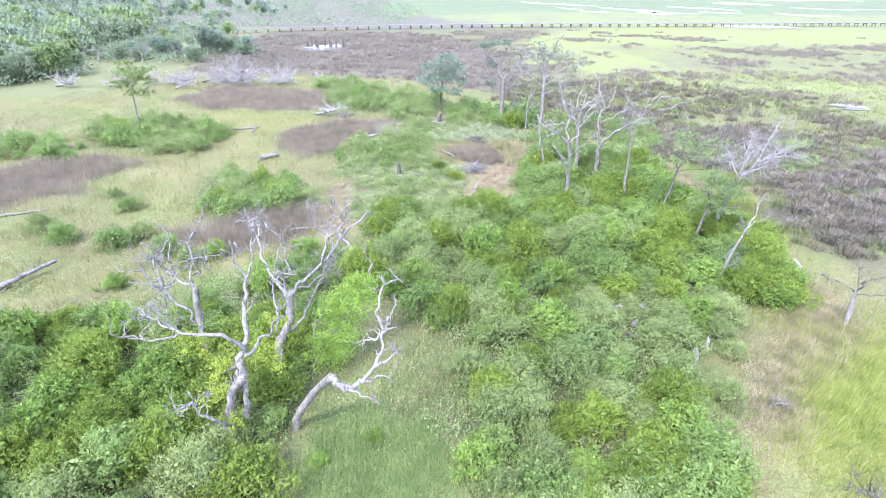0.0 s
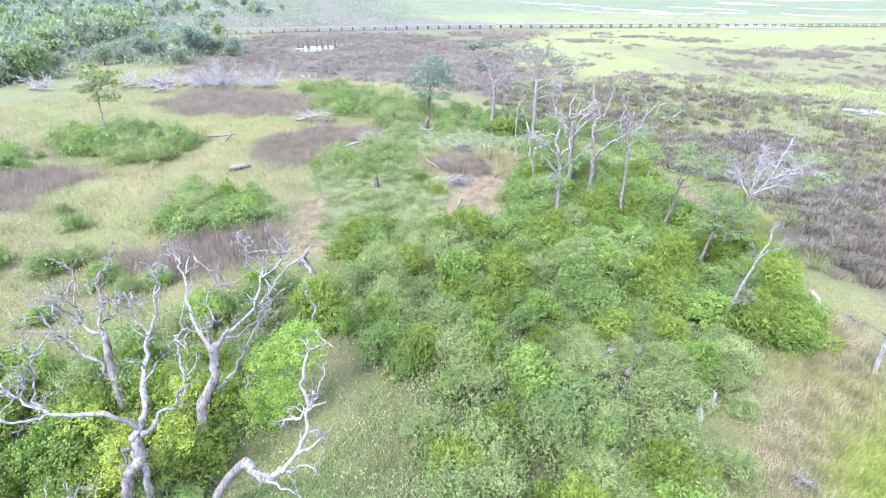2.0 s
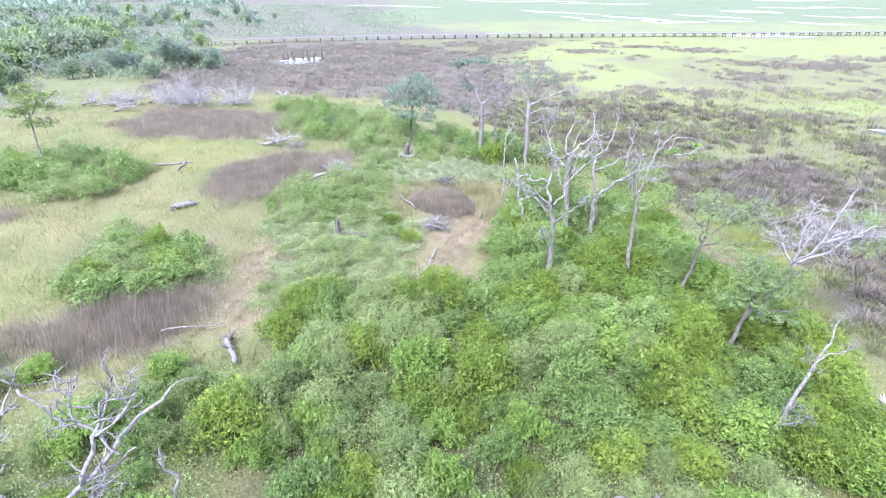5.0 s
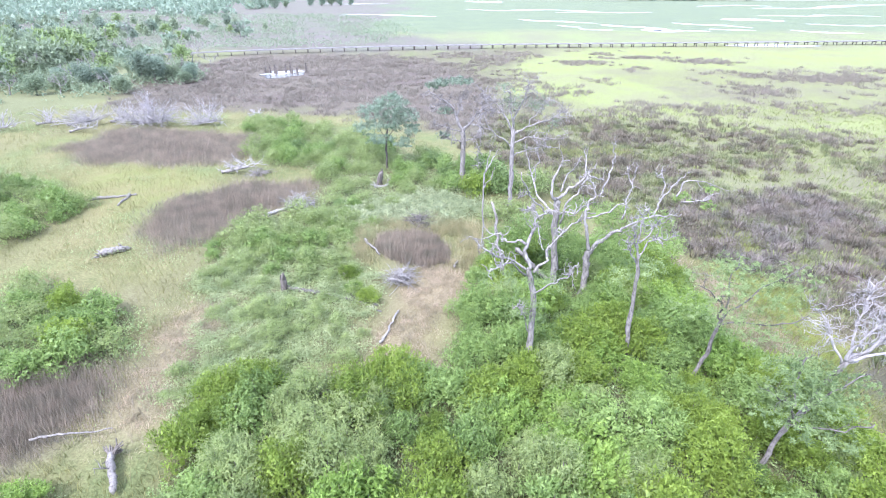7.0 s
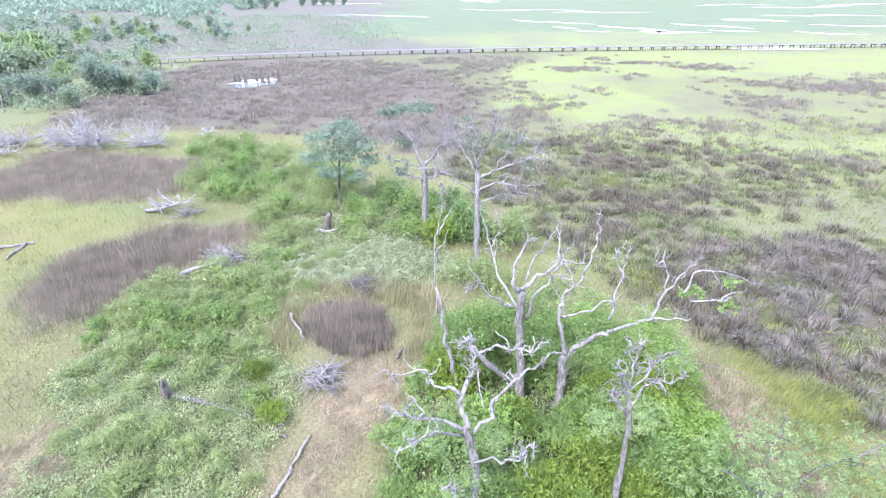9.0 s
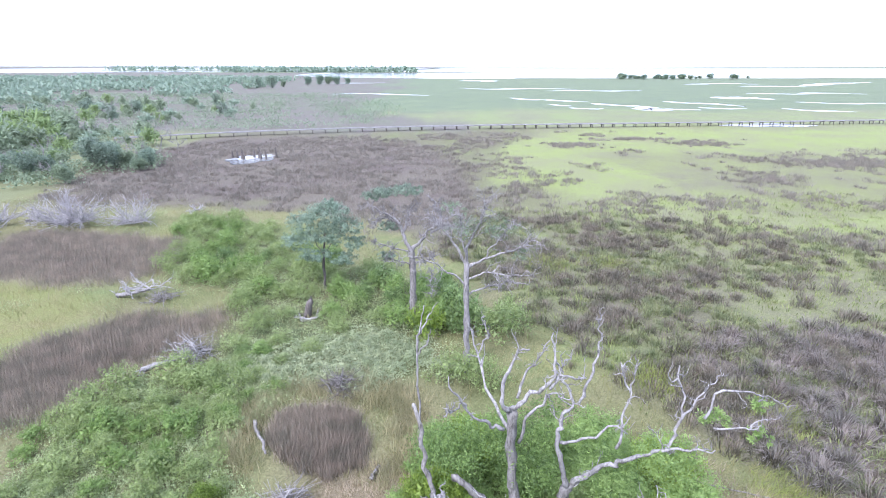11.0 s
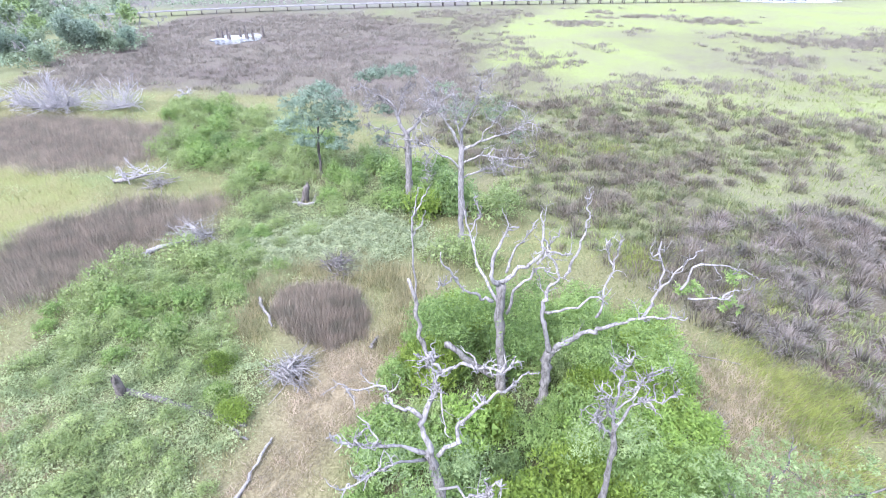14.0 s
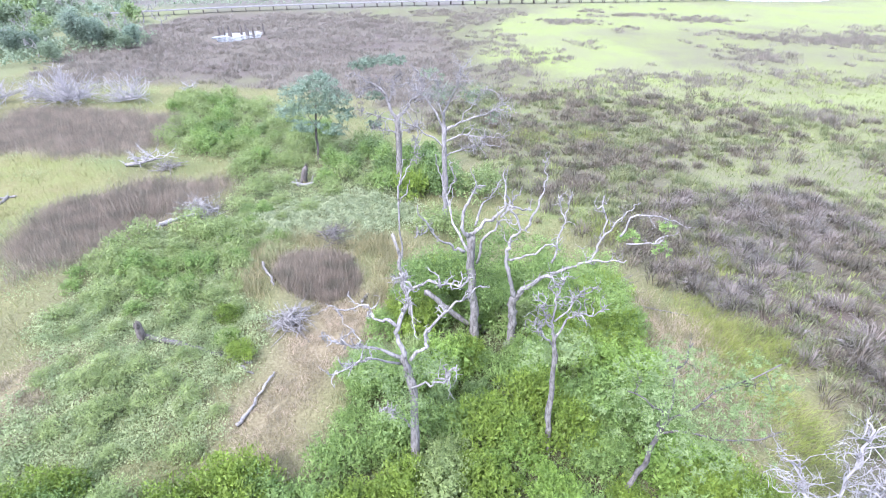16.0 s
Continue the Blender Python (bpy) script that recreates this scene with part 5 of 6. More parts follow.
dead_tree("dead_sapling", (10.1, 64), [
    (0.11, 0.07, [(0, 0, 0.5), (0.05, 0, 2.0), (-0.05, 0, 4.0), (0.0, 0, 6.0)]), (0.08, 0.03, [(0.0, 0, 5.9), (0.2, 0, 7.4), (0.4, 0, 8.8)]), (0.07, 0.02, [(0.1, 0, 7.0), (0.6, 0.1, 8.0), (1.1, 0.1, 8.9)]), (0.06, 0.02, [(0.0, 0, 5.6), (0.5, -0.1, 6.6), (0.8, -0.1, 7.4)])],
    M_WHITE, 343, "slim bleached dead sapling", (4, 0.6, 0.03, 0), thick=0.95)


# ---- fallen wood ----
def log(name, x0, y0, x1, y1, r0, r1, mat, seed, label, lift=0.0, roots=0, stubs=3, rise=0.0, root_mat=None):
    r = np.random.default_rng(seed)
    a = np.array([x0, y0, level(x0, y0) + r0 * 0.8 + lift])
    b = np.array([x1, y1, level(x1, y1) + r1 * 0.8 + lift + rise])
    ob = thing(name, (x0, y0, level(x0, y0)), label, "driftwood")
    o = np.array(ob.location)
    line = smooth_line([a - o, a * 0.67 + b * 0.33 - o + r.normal(0, 0.06, 3), a * 0.33 + b * 0.67 - o + r.normal(0, 0.06, 3), b - o], 5)
    buf = Buf()
    line[1:-1] += r.normal(0, 1, line[1:-1].shape) * (0.02 + 0.06 * r0)
    tube(buf, line, r0, r1, 9, 0.13, r)
    trunk = part("trunk", buf.mesh("log_trunk", mat, True), ob)
    for _ in range(stubs):
        q = Buf()
        twigs(q, line, r, 1, 0.5 + 2.0 * r1, r1 * 0.45, 1, 0.6, 0.4, 0.35)
        part("stub", q.mesh("log_stub", mat, True), trunk)
    if roots:
        q = Buf()
        d = unit(a - b)
        for _ in range(roots):
            e = unit(r.normal(0, 1, 3) + d * 0.5) * r.uniform(0.4, 0.9) * (0.5 + r0 * 2)
            e[2] = max(e[2], -0.2)
            tube(q, smooth_line([line[0], line[0] + e * 0.5 + r.normal(0, 0.08, 3), line[0] + e], 3), r0 * 0.45, 0.03, 5, 0.15, r)
        part("root_plate", q.mesh("log_roots", root_mat or mat, True), ob, "tangle of broken roots")
    return ob


def brush_pile(x, y, radius, high, n, seed, label, mat=M_DEAD):
    r = np.random.default_rng(seed)
    ob = thing("brush_pile", (x, y, level(x, y)), label, "brush pile")
    for k in range(int(n * 1.9)):
        a, d = r.uniform(0, 6.28), r.uniform(0.0, 0.5) * radius
        c = np.array([math.cos(a) * d, math.sin(a) * d, r.uniform(0.1, 1.0) * high * (1 - d / radius)])
        e = unit(np.array([math.cos(a + r.normal(0, 0.9)), math.sin(a + r.normal(0, 0.9)), r.uniform(-0.3, 0.35)])) * radius * r.uniform(0.5, 1.0)
        q = Buf()
        p0, p1 = c - e * 0.45, c + e * 0.75
        p0[2], p1[2] = max(p0[2], 0.02), max(p1[2], 0.02)
        line = smooth_line([p0, c + r.normal(0, 0.08, 3), p1], 3)
        tube(q, line, r.uniform(0.028, 0.062), 0.014, 4, 0.12, r)
        twigs(q, line, r, 2, 0.6, 0.02, 0, 0.2, 0.2)
        part("branch", q.mesh("brush_branch", mat, True), ob)
    return ob


def stump(x, y, high, rad, seed, label, mat=M_SILVER, lean=(0.0, 0.0)):
    """A splintered upright stump with root flares."""
    r = np.random.default_rng(seed)
    ob = thing("stump", (x, y, level(x, y)), label, "stump")
    b = Buf()
    line = smooth_line([(0, 0, -0.2), (lean[0] * 0.3, lean[1] * 0.3, high * 0.35), (lean[0] * 0.7, lean[1] * 0.7, high * 0.7)], 4)
    tube(b, line, rad * 1.3, rad * 0.85, 10, 0.10, r)
    trunk = part("trunk", b.mesh("stump_trunk", mat, True), ob)
    for _ in range(6):
        a = r.uniform(0, 6.28)
        o = np.array([math.cos(a), math.sin(a), 0]) * rad * 0.55
        q = Buf()
        tube(q, [line[-2] + o, line[-1] + o * 1.05 + (lean[0] * 0.2, lean[1] * 0.2, high * r.uniform(0.05, 0.3))], rad * 0.4, 0.02, 5, 0.2, r)
        part("splinter", q.mesh("stump_splinter", mat, True), trunk)
    for _ in range(5):
        a = r.uniform(0, 6.28)
        e = np.array([math.cos(a), math.sin(a), 0]) * rad * r.uniform(2.2, 3.6)
        q = Buf()
        tube(q, smooth_line([(0, 0, rad * 0.9), e * 0.5 + (0, 0, rad * 0.4), e + (0, 0, -0.05)], 3), rad * 0.5, 0.04, 6, 0.15, r)
        part("root", q.mesh("stump_root", mat, True), ob)
    return ob


brush_pile(3.6, 58.0, 1.9, 1.1, 44, 401, "heap of bleached brush beside trampled straw", M_WHITE)
brush_pile(4.4, 68.4, 1.9, 1.2, 40, 402, "heap of grey brush behind the round rush bed", M_SILVER)
log("driftwood_log", -22.3, 62.2, -20.9, 63.4, 0.34, 0.24, M_DEAD, 411, "short thick bleached log lying in the meadow", 0, 4, 2)
log("driftwood_log", -31.6, 75.0, -27.4, 76.8, 0.20, 0.10, M_DEAD, 412, "forked bleached log lying in the meadow", 0, 0, 4)
log("driftwood_log", -28.0, 76.6, -27.6, 73.6, 0.16, 0.08, M_DEAD, 413, "thin bleached log lying in the meadow", 0, 0, 2)
log("driftwood_log", -10.6, 70.4, -6.8, 73.6, 0.20, 0.10, M_WHITE, 414, "long bleached log with broken branches", 0.3, 3, 6)
brush_pile(-7.9, 72.8, 2.7, 1.7, 38, 415, "pale grey brush heaped on a fallen log", M_WHITE)
log("driftwood_log", -33.0, 32.0, -30.6, 35.6, 0.24, 0.12, M_DEAD, 416, "long bleached trunk fallen in the meadow", 0.1, 7, 6, 0.5)
log("driftwood_log", -32.6, 30.2, -30.6, 29.9, 0.12, 0.05, M_DEAD, 417, "thin grey branch on the grass", 0, 0, 2)
log("driftwood_log", -26.6, 31.0, -25.0, 33.2, 0.05, 0.03, M_DEAD, 418, "thin grey branch half hidden in grass", 0, 0, 3)
log("driftwood_log", -9.1, 40.9, -7.9, 38.9, 0.19, 0.16, M_DEAD, 419, "pale fallen trunk with a torn root plate", 0.2, 18, 1, 0.0, M_BARK)
stump(-5.1, 56.5, 1.7, 0.24, 420, "dark splintered stump among low herbs", M_BARK)
log("driftwood_log", -4.9, 56.6, 2.1, 54.5, 0.20, 0.10, M_SILVER, 421, "weathered trunk half hidden in low herbs", 0.02, 0, 1)
log("driftwood_log", 1.4, 54.3, 2.5, 53.7, 0.08, 0.06, M_DEAD, 422, "short bleached branch on trampled straw", 0, 0, 0)
log("driftwood_log", 2.9, 50.0, 3.7, 53.7, 0.10, 0.055, M_WHITE, 423, "long bleached branch on trampled straw", 0.1, 0, 0)
log("driftwood_log", -0.2, 64.6, 1.4, 61.8, 0.12, 0.07, M_DEAD, 424, "straight pale pole lying against the rushes", 0.3, 0, 0)
log("driftwood_log", -1.6, 61.8, -0.9, 58.4, 0.11, 0.08, M_DEAD, 425, "weathered branch between herbs and straw", 0.05, 0, 1)
log("driftwood_log", 7.7, 60.2, 8.0, 61.2, 0.12, 0.08, M_DEAD, 426, "short bleached log end in the straw", 0.1, 0, 0)
stump(-0.9, 80.0, 2.0, 0.30, 427, "dark broken hollow stump with torn wood", M_BARK, (0.5, 0.0))
log("driftwood_log", -1.2, 79.0, 0.2, 79.2, 0.17, 0.13, M_WHITE, 428, "thick bleached log at the foot of a stump", 0.15, 5, 2)
dead_tree("dead_tree", (27.4, 28.9), [
    (0.20, 0.15, [(0, 0, 0.3), (-0.1, 0.1, 1.4), (-0.15, 0.1, 2.5)]), (0.10, 0.03, [(-0.15, 0.1, 2.4), (-0.9, 0.3, 3.0), (-1.9, 0.4, 3.2), (-2.6, 0.5, 3.6)]), (0.10, 0.03, [(-0.15, 0.1, 2.5), (0.5, 0.4, 3.2), (1.5, 0.6, 3.3), (2.6, 0.6, 3.5)]),
    (0.10, 0.03, [(-0.15, 0.1, 2.5), (0.0, 0.6, 3.4), (0.3, 1.2, 4.2)]), (0.08, 0.03, [(-0.15, 0.1, 2.5), (-0.5, -0.4, 3.2), (-0.9, -0.8, 3.9)]), (0.08, 0.03, [(-0.1, 0.1, 2.3), (0.7, -0.6, 2.8), (1.7, -1.0, 3.0)])],
    M_WHITE, 431, "short white dead trunk with a low crown of bare grey twigs", (12, 1.0, 0.020, 2), up=0.15, pale=M_SILVER)
stump(28.3, 35.4, 1.4, 0.24, 432, "bleached leaning stump at the marsh edge", M_FAN, (-0.9, 0.3))
log("driftwood_log", 12.6, 28.0, 13.8, 29.8, 0.19, 0.17, M_SILVER, 433, "broken grey log among shrubs", 0.3, 0, 0, 0.4)
log("driftwood_log", 11.0, 29.4, 12.6, 29.8, 0.15, 0.11, M_SILVER, 434, "pale grey log end among shrubs", 0.3, 0, 0, 0.3)
brush_pile(11.8, 27.0, 1.3, 0.6, 14, 435, "dark brush among shrubs", M_BARK)
stump(15.3, 24.6, 1.5, 0.18, 436, "slim white broken stump among shrubs", M_FAN, (-0.1, 0.1))
stump(16.8, 26.3, 0.9, 0.12, 437, "slim white broken stump among shrubs", M_FAN)
brush_pile(24.5, 62.3, 2.6, 0.5, 22, 439, "fallen grey twigs at the thicket's edge", M_SILVER)
brush_pile(25.5, 54.6, 1.0, 0.6, 12, 440, "small heap of pale twigs", M_DEAD)
log("driftwood_log", 25.2, 60.4, 29.0, 59.2, 0.05, 0.025, M_DEAD, 441, "long thin branch on the marsh edge", 0.05, 0, 3)
log("driftwood_log", 35.6, 57.6, 37.8, 56.4, 0.16, 0.10, M_DEAD, 442, "bleached log on the mud", 0.05, 0, 1)
brush_pile(19.8, 15.6, 1.8, 0.35, 16, 443, "flattened grey twigs in marsh grass", M_SILVER)
brush_pile(18.6, 21.2, 0.9, 0.7, 9, 444, "bare grey twigs standing in grass", M_DEAD)
log("driftwood_log", -13.6, 41.6, -9.9, 42.4, 0.07, 0.03, M_DEAD, 445, "thin bleached branch in the rushes", 0.5, 0, 3)
brush_pile(-16.0, 83.5, 2.2, 0.7, 22, 446, "scattered bleached twigs by the rushes", M_DEAD)
log("driftwood_log", -42.5, 44.5, -38.6, 46.5, 0.14, 0.05, M_DEAD, 447, "thin bleached branch in the meadow", 0.05, 0, 4)
def fan_tree(x, y, w, h, n, seed):
    """A fallen crown: long bare branches fanning from a low trunk."""
    r = np.random.default_rng(seed)
    ob = thing("fallen_dead_tree", (x, y, level(x, y)), "fallen bleached tree with a fan of bare branches", "dead tree", "fallen trees in the meadow")
    t = Buf()
    spine = smooth_line([(-w * 0.7, r.normal(0, 0.5), 0.2), (-w * 0.2, 0, 0.5), (w * 0.4, r.normal(0, 0.5), 0.8)], 4)
    tube(t, spine, 0.24, 0.10, 7, 0.18, r)
    part("trunk", t.mesh("fan_trunk", M_LILAC, True), ob)
    for _ in range(n):
        p = spine[int(r.integers(3, len(spine)))]
        d = unit(np.array([r.normal(0, 1.0), r.normal(0, 0.7), abs(r.normal(0.45, 0.5))]))
        l = r.uniform(0.6, 1.0) * w * (1 - 0.25 * d[2]) if d[2] < 0.6 else r.uniform(0.7, 1.0) * h
        q = Buf()
        line = smooth_line([p, p + d * l * 0.5 + r.normal(0, 0.18, 3), p + d * l + r.normal(0, 0.25, 3)], 3)
        line[:, 2] = np.maximum(line[:, 2], 0.05)
        tube(q, line, r.uniform(0.055, 0.095), 0.03, 4, 0.12, r)
        twigs(q, line, r, 7, l * 0.45, 0.035, 0, 0.3, 0.35, 0.3)
        part("limb", q.mesh("fan_limb", M_FAN, True), ob)


for x, y, w, h, n, sd in ((-58.0, 107, 3.0, 2.6, 16, 451), (-52.0, 107.5, 4.4, 3.2, 42, 452), (-47.5, 109, 2.6, 3.4, 14, 453), (-41.4, 107.5, 5.0, 4.6, 95, 454), (-32.2, 108.3, 4.0, 4.2, 46, 455), (-63.0, 104, 3.6, 3.0, 18, 456), (-26.4, 114, 1.6, 2.0, 9, 457), (-73.0, 103.8, 4.0, 3.0, 20, 458), (-50.0, 103.0, 2.4, 1.8, 10, 459), (-18.5, 83.8, 3.0, 1.0, 16, 460)):
    fan_tree(x, y, w, h, n, sd)
for k in range(9):
    stump(-40.5 + k * 1.25 + (k % 3) * 0.3, 163.6 - (k % 4) * 0.9, 1.9 + 0.5 * (k % 3), 0.24, 480 + k, "dark rotten stump standing in the marsh pond", M_BARK)

# ---- boardwalk ----
BW = smooth_line([(-84, 188), (-57, 201), (-25, 211.5), (12, 219.5), (51, 225), (91, 229.5), (134, 234.5), (171, 239), (260, 248)], 12)
M_DECK = wood_material("weathered_deck", (0.30, 0.295, 0.30), (0.25, 0.245, 0.25), (0.16, 0.155, 0.15), 3)
M_PILE = wood_material("dark_wet_pile", (0.15, 0.13, 0.12), (0.10, 0.09, 0.08), (0.05, 0.045, 0.04), 5)


def box_mesh(name, lx, ly, lz, mat, bevel=0.02):
    bm = bmesh.new()
    bmesh.ops.create_cube(bm, size=1, matrix=Matrix.Diagonal((lx, ly, lz, 1)))
    bmesh.ops.bevel(bm, geom=bm.edges[:], offset=bevel, segments=1, affect="EDGES")
    me = bpy.data.meshes.new(name)
    bm.to_mesh(me)
    bm.free()
    me.materials.append(mat)
    return me


cum = np.concatenate([[0], np.cumsum(np.linalg.norm(np.diff(BW, axis=0), axis=1))])
STEP = 4.0
marks = np.arange(0, cum[-1], STEP)
bx, by = np.interp(marks, cum, BW[:, 0]), np.interp(marks, cum, BW[:, 1])
boardwalk = thing("boardwalk", (0, 0, 0), "long weathered timber boardwalk on dark piles across the marsh", "boardwalk")
me_deck, me_post = box_mesh("deck_section", STEP + 0.02, 1.8, 0.12, M_DECK), box_mesh("post", 0.28, 0.28, 1.7, M_PILE, 0.06)
me_beam, me_curb = box_mesh("cross_beam", 0.22, 2.2, 0.26, M_PILE), box_mesh("kerb_rail", STEP - 0.06, 0.10, 0.14, M_DECK)
for k in range(len(marks) - 1):
    a, b = np.array([bx[k], by[k]]), np.array([bx[k + 1], by[k + 1]])
    ang = math.atan2(b[1] - a[1], b[0] - a[0])
    nrm = np.array([-math.sin(ang), math.cos(ang)])
    c = (a + b) / 2
    for name, me, q, z in (("deck_section", me_deck, c, 1.25), ("cross_beam", me_beam, a, 1.06), ("kerb_rail", me_curb, c + nrm * 0.85, 1.38), ("kerb_rail", me_curb, c - nrm * 0.85, 1.38),
                           ("post", me_post, a + nrm * 0.8, 0.25), ("post", me_post, a - nrm * 0.8, 0.25)):
        if q[0] < -46 and name in ("post", "cross_beam"):
            z -= 0.25
        ob = part(name, me, boardwalk)
        ob.location, ob.rotation_euler = (q[0], q[1], z), (0, 0, ang)

# ---- woodland and far trees ----
def crown_mesh(seed, n, size, rx, rz, mat):
    r = np.random.default_rng(seed)
    k = 11
    c = unit(r.standard_normal((k, 3))) * np.array([rx, rx, rz]) * r.uniform(0.35, 0.75, k)[:, None] + (0, 0, rz * 1.35)
    pick = r.integers(0, k, n)
    d = unit(r.standard_normal((n, 3)) + (0, 0, 0.4))
    rad = rx * r.uniform(0.36, 0.6, k)
    p = c[pick] + d * (rad[pick] * np.where(r.random(n) < 0.75, 1.0, 0.6) * r.uniform(0.85, 1.1, n))[:, None]
    b = Buf()
    leaves(b, p, d, size, 0.6, 0.8, 0.3, r)
    bt = Buf()
    tube(bt, smooth_line([(0, 0, -0.3), (0.1, 0, rz * 0.7), (0, 0.1, rz * 1.6)], 3), 0.2, 0.06, 6, 0.1, r)
    for q in c[:5]:
        tube(bt, smooth_line([(0.05, 0, rz * 0.6), q * (0.5, 0.5, 0.8), q], 3), 0.09, 0.03, 5, 0.1, r)
    return b.mesh("tree_crown", mat), bt.mesh("tree_trunk", M_BARK, True)


# most crowns take leaf colours with distance haze mixed in
WOOD = [crown_mesh(600 + k, 2600, 0.34, 2.4, 2.1, (M_HAZEL, M_TREE, M_BLUE, M_DUSK, M_HAZEL)[k]) for k in range(5)]


WOOD_FAR = [crown_mesh(620 + k, 240, 0.85, 2.4, 2.1, WOOD[k][0].materials[0])[0] for k in range(5)]
LEFT_OVER = []


def far_tree(x, y, s, k, label, group, tall=1.0):
    if x < -88 and y < 340 or y > 165 and y < 340:
        LEFT_OVER.append((x, y, s, k))
        return
    ob = thing("woodland_tree", (x, y, level(x, y)), label, "tree", group)
    ob.rotation_euler, ob.scale = (0, 0, (x * 3.7 + y) % 6.28), (s, s, s * tall)
    part("crown", WOOD[k][0], ob)
    part("trunk", WOOD[k][1], ob)


r_w = np.random.default_rng(61)
WOODS = [(-95, 96), (-76, 112), (-80, 128), (-88, 150), (-96, 175), (-112, 215), (-150, 225), (-220, 190), (-190, 120), (-130, 80)]
for x, y in scatter(WOODS, 0.034, r_w, 4, 62):
    far_tree(x, y, r_w.uniform(0.85, 1.5), int(r_w.choice(5, p=(0.35, 0.3, 0.1, 0.05, 0.2))), "rounded green tree of the marsh-edge woodland", "woodland")
for x, y, s, k in ((-72, 139, 1.0, 3), (-69, 141, 0.8, 3), (-64, 148, 1.25, 3), (-60.5, 147, 1.1, 3), (-63, 152, 1.0, 2), (-76, 137, 0.8, 0), (-58, 150, 0.8, 0)):
    far_tree(x, y, s, k, "dark green tree standing in open marsh", "dark marsh trees", 1.1)
for x, y in scatter([(-110, 215), (-70, 235), (-80, 300), (-120, 330), (-260, 330), (-280, 220), (-150, 225)], 0.005, r_w, 6, 63):
    far_tree(x, y, r_w.uniform(0.6, 1.2), int(r_w.choice(5)), "scattered tree beyond the boardwalk", "trees beyond the boardwalk")
for x, y, s, k in ((-145, 520, 2.2, 2), (-160, 525, 2.0, 2), (-141, 540, 1.3, 0), (-128, 575, 1.8, 2), (-119, 585, 2.0, 2), (-110, 590, 1.9, 0), (-101, 590, 1.7, 2), (-92, 592, 1.4, 2), (-165, 515, 1.4, 0)):
    far_tree(x, y, s, k, "dark tree clump on the open far marsh", "far marsh trees")
for k in range(34):
    x = 236 + 96 * r_w.random() if k < 28 else 340 + (k - 28) * 14 + r_w.uniform(-5, 5)
    far_tree(x, 772 + r_w.uniform(-14, 14), r_w.uniform(0.9, 2.4), (2, 0)[k % 2], "tree of a distant low island", "island trees", 0.7)
for x, y in scatter(WOODS_EDGE, 0.013, r_w, 4, 67):
    far_tree(x, y, r_w.uniform(0.45, 0.95), int(r_w.choice(5, p=(0.35, 0.15, 0.25, 0.1, 0.15))), "small blue-green tree at the woodland's edge", "woodland edge")
b_wood, wood_mat = Buf(), []
for x, y, s, k in LEFT_OVER:
    me = WOOD_FAR[k]
    co = np.empty(len(me.vertices) * 3, np.float32)
    me.vertices.foreach_get("co", co)
    co = co.reshape(-1, 3) * s
    b_wood.add(co + (x, y, level(x, y)), np.arange(len(co)).reshape(-1, 3))
    wood_mat += [k] * (len(co) // 3)
wood_me = b_wood.mesh("woodland_mass", WOOD[0][0].materials[0])
for k in range(1, 5):
    wood_me.materials.append(WOOD[k][0].materials[0])
wood_me.polygons.foreach_set("material_index", np.array(wood_mat, np.int32))
tagged(new("woodland_mass", wood_me), "rounded green trees deeper in the woodland", "woodland", kind="stuff")
b_und = Buf()
xy = scatter(WOODS, 1.6, r_w, 4, 62)
xy = np.vstack([xy[xy[:, 0] > -150], scatter(WOODS_EDGE, 1.8, r_w, 4, 67), scatter([(-70, 214), (-20, 222), (-10, 300), (-60, 420), (-330, 420), (-300, 230), (-130, 205)], 0.30, r_w, 8, 64)])
xy = xy[wavy(xy[:, 0], xy[:, 1], 14, 65) + 0.5 * wavy(xy[:, 0], xy[:, 1], 40, 66) > r_w.uniform(-0.8, 0.6, len(xy))]
cl = np.column_stack([np.repeat(xy, 5, 0) + r_w.normal(0, 0.5, (len(xy) * 5, 2)), r_w.uniform(0.1, 1.8, len(xy) * 5)])
leaves(b_und, cl, unit(r_w.standard_normal(cl.shape) + (0, 0, 0.5)), 0.55, 0.6, 0.6, 0.3, r_w)
tagged(new("woodland_scrub", b_und.mesh("woodland_scrub", M_HAZEL)), "low scrub under and beyond the woodland", "shrubs", kind="stuff")
# distant scrub, blue haze put into its leaf colour
b_far = Buf()
pts = np.column_stack([r_w.uniform(-700, -150, 5200), r_w.uniform(330, 760, 5200)])
pts = pts[(wavy(pts[:, 0], pts[:, 1], 60, 71) > -0.15) & (pts[:, 0] < -120 - 0.12 * pts[:, 1] + 30)]
c3 = np.column_stack([pts, r_w.uniform(1.0, 4.5, len(pts))])
cl = np.repeat(c3, 9, 0) + r_w.normal(0, 1.6, (len(c3) * 9, 3)) * (1, 1, 0.6)
leaves(b_far, cl, unit(r_w.standard_normal(cl.shape)), 2.6, 0.7, 0.6, 0.3, r_w)
tagged(new("far_woodland", b_far.mesh("far_woodland", M_BLUE)), "distant scrub woodland, leaf colour tinted blue for haze", "woodland", kind="stuff")
# added glowing ring hides the dark gap below the sky; haze in its colour
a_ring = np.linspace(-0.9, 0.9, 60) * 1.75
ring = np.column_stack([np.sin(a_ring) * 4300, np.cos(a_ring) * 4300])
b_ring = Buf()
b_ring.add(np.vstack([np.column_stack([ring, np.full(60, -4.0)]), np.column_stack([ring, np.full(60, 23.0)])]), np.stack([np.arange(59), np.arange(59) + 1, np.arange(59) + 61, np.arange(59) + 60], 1))
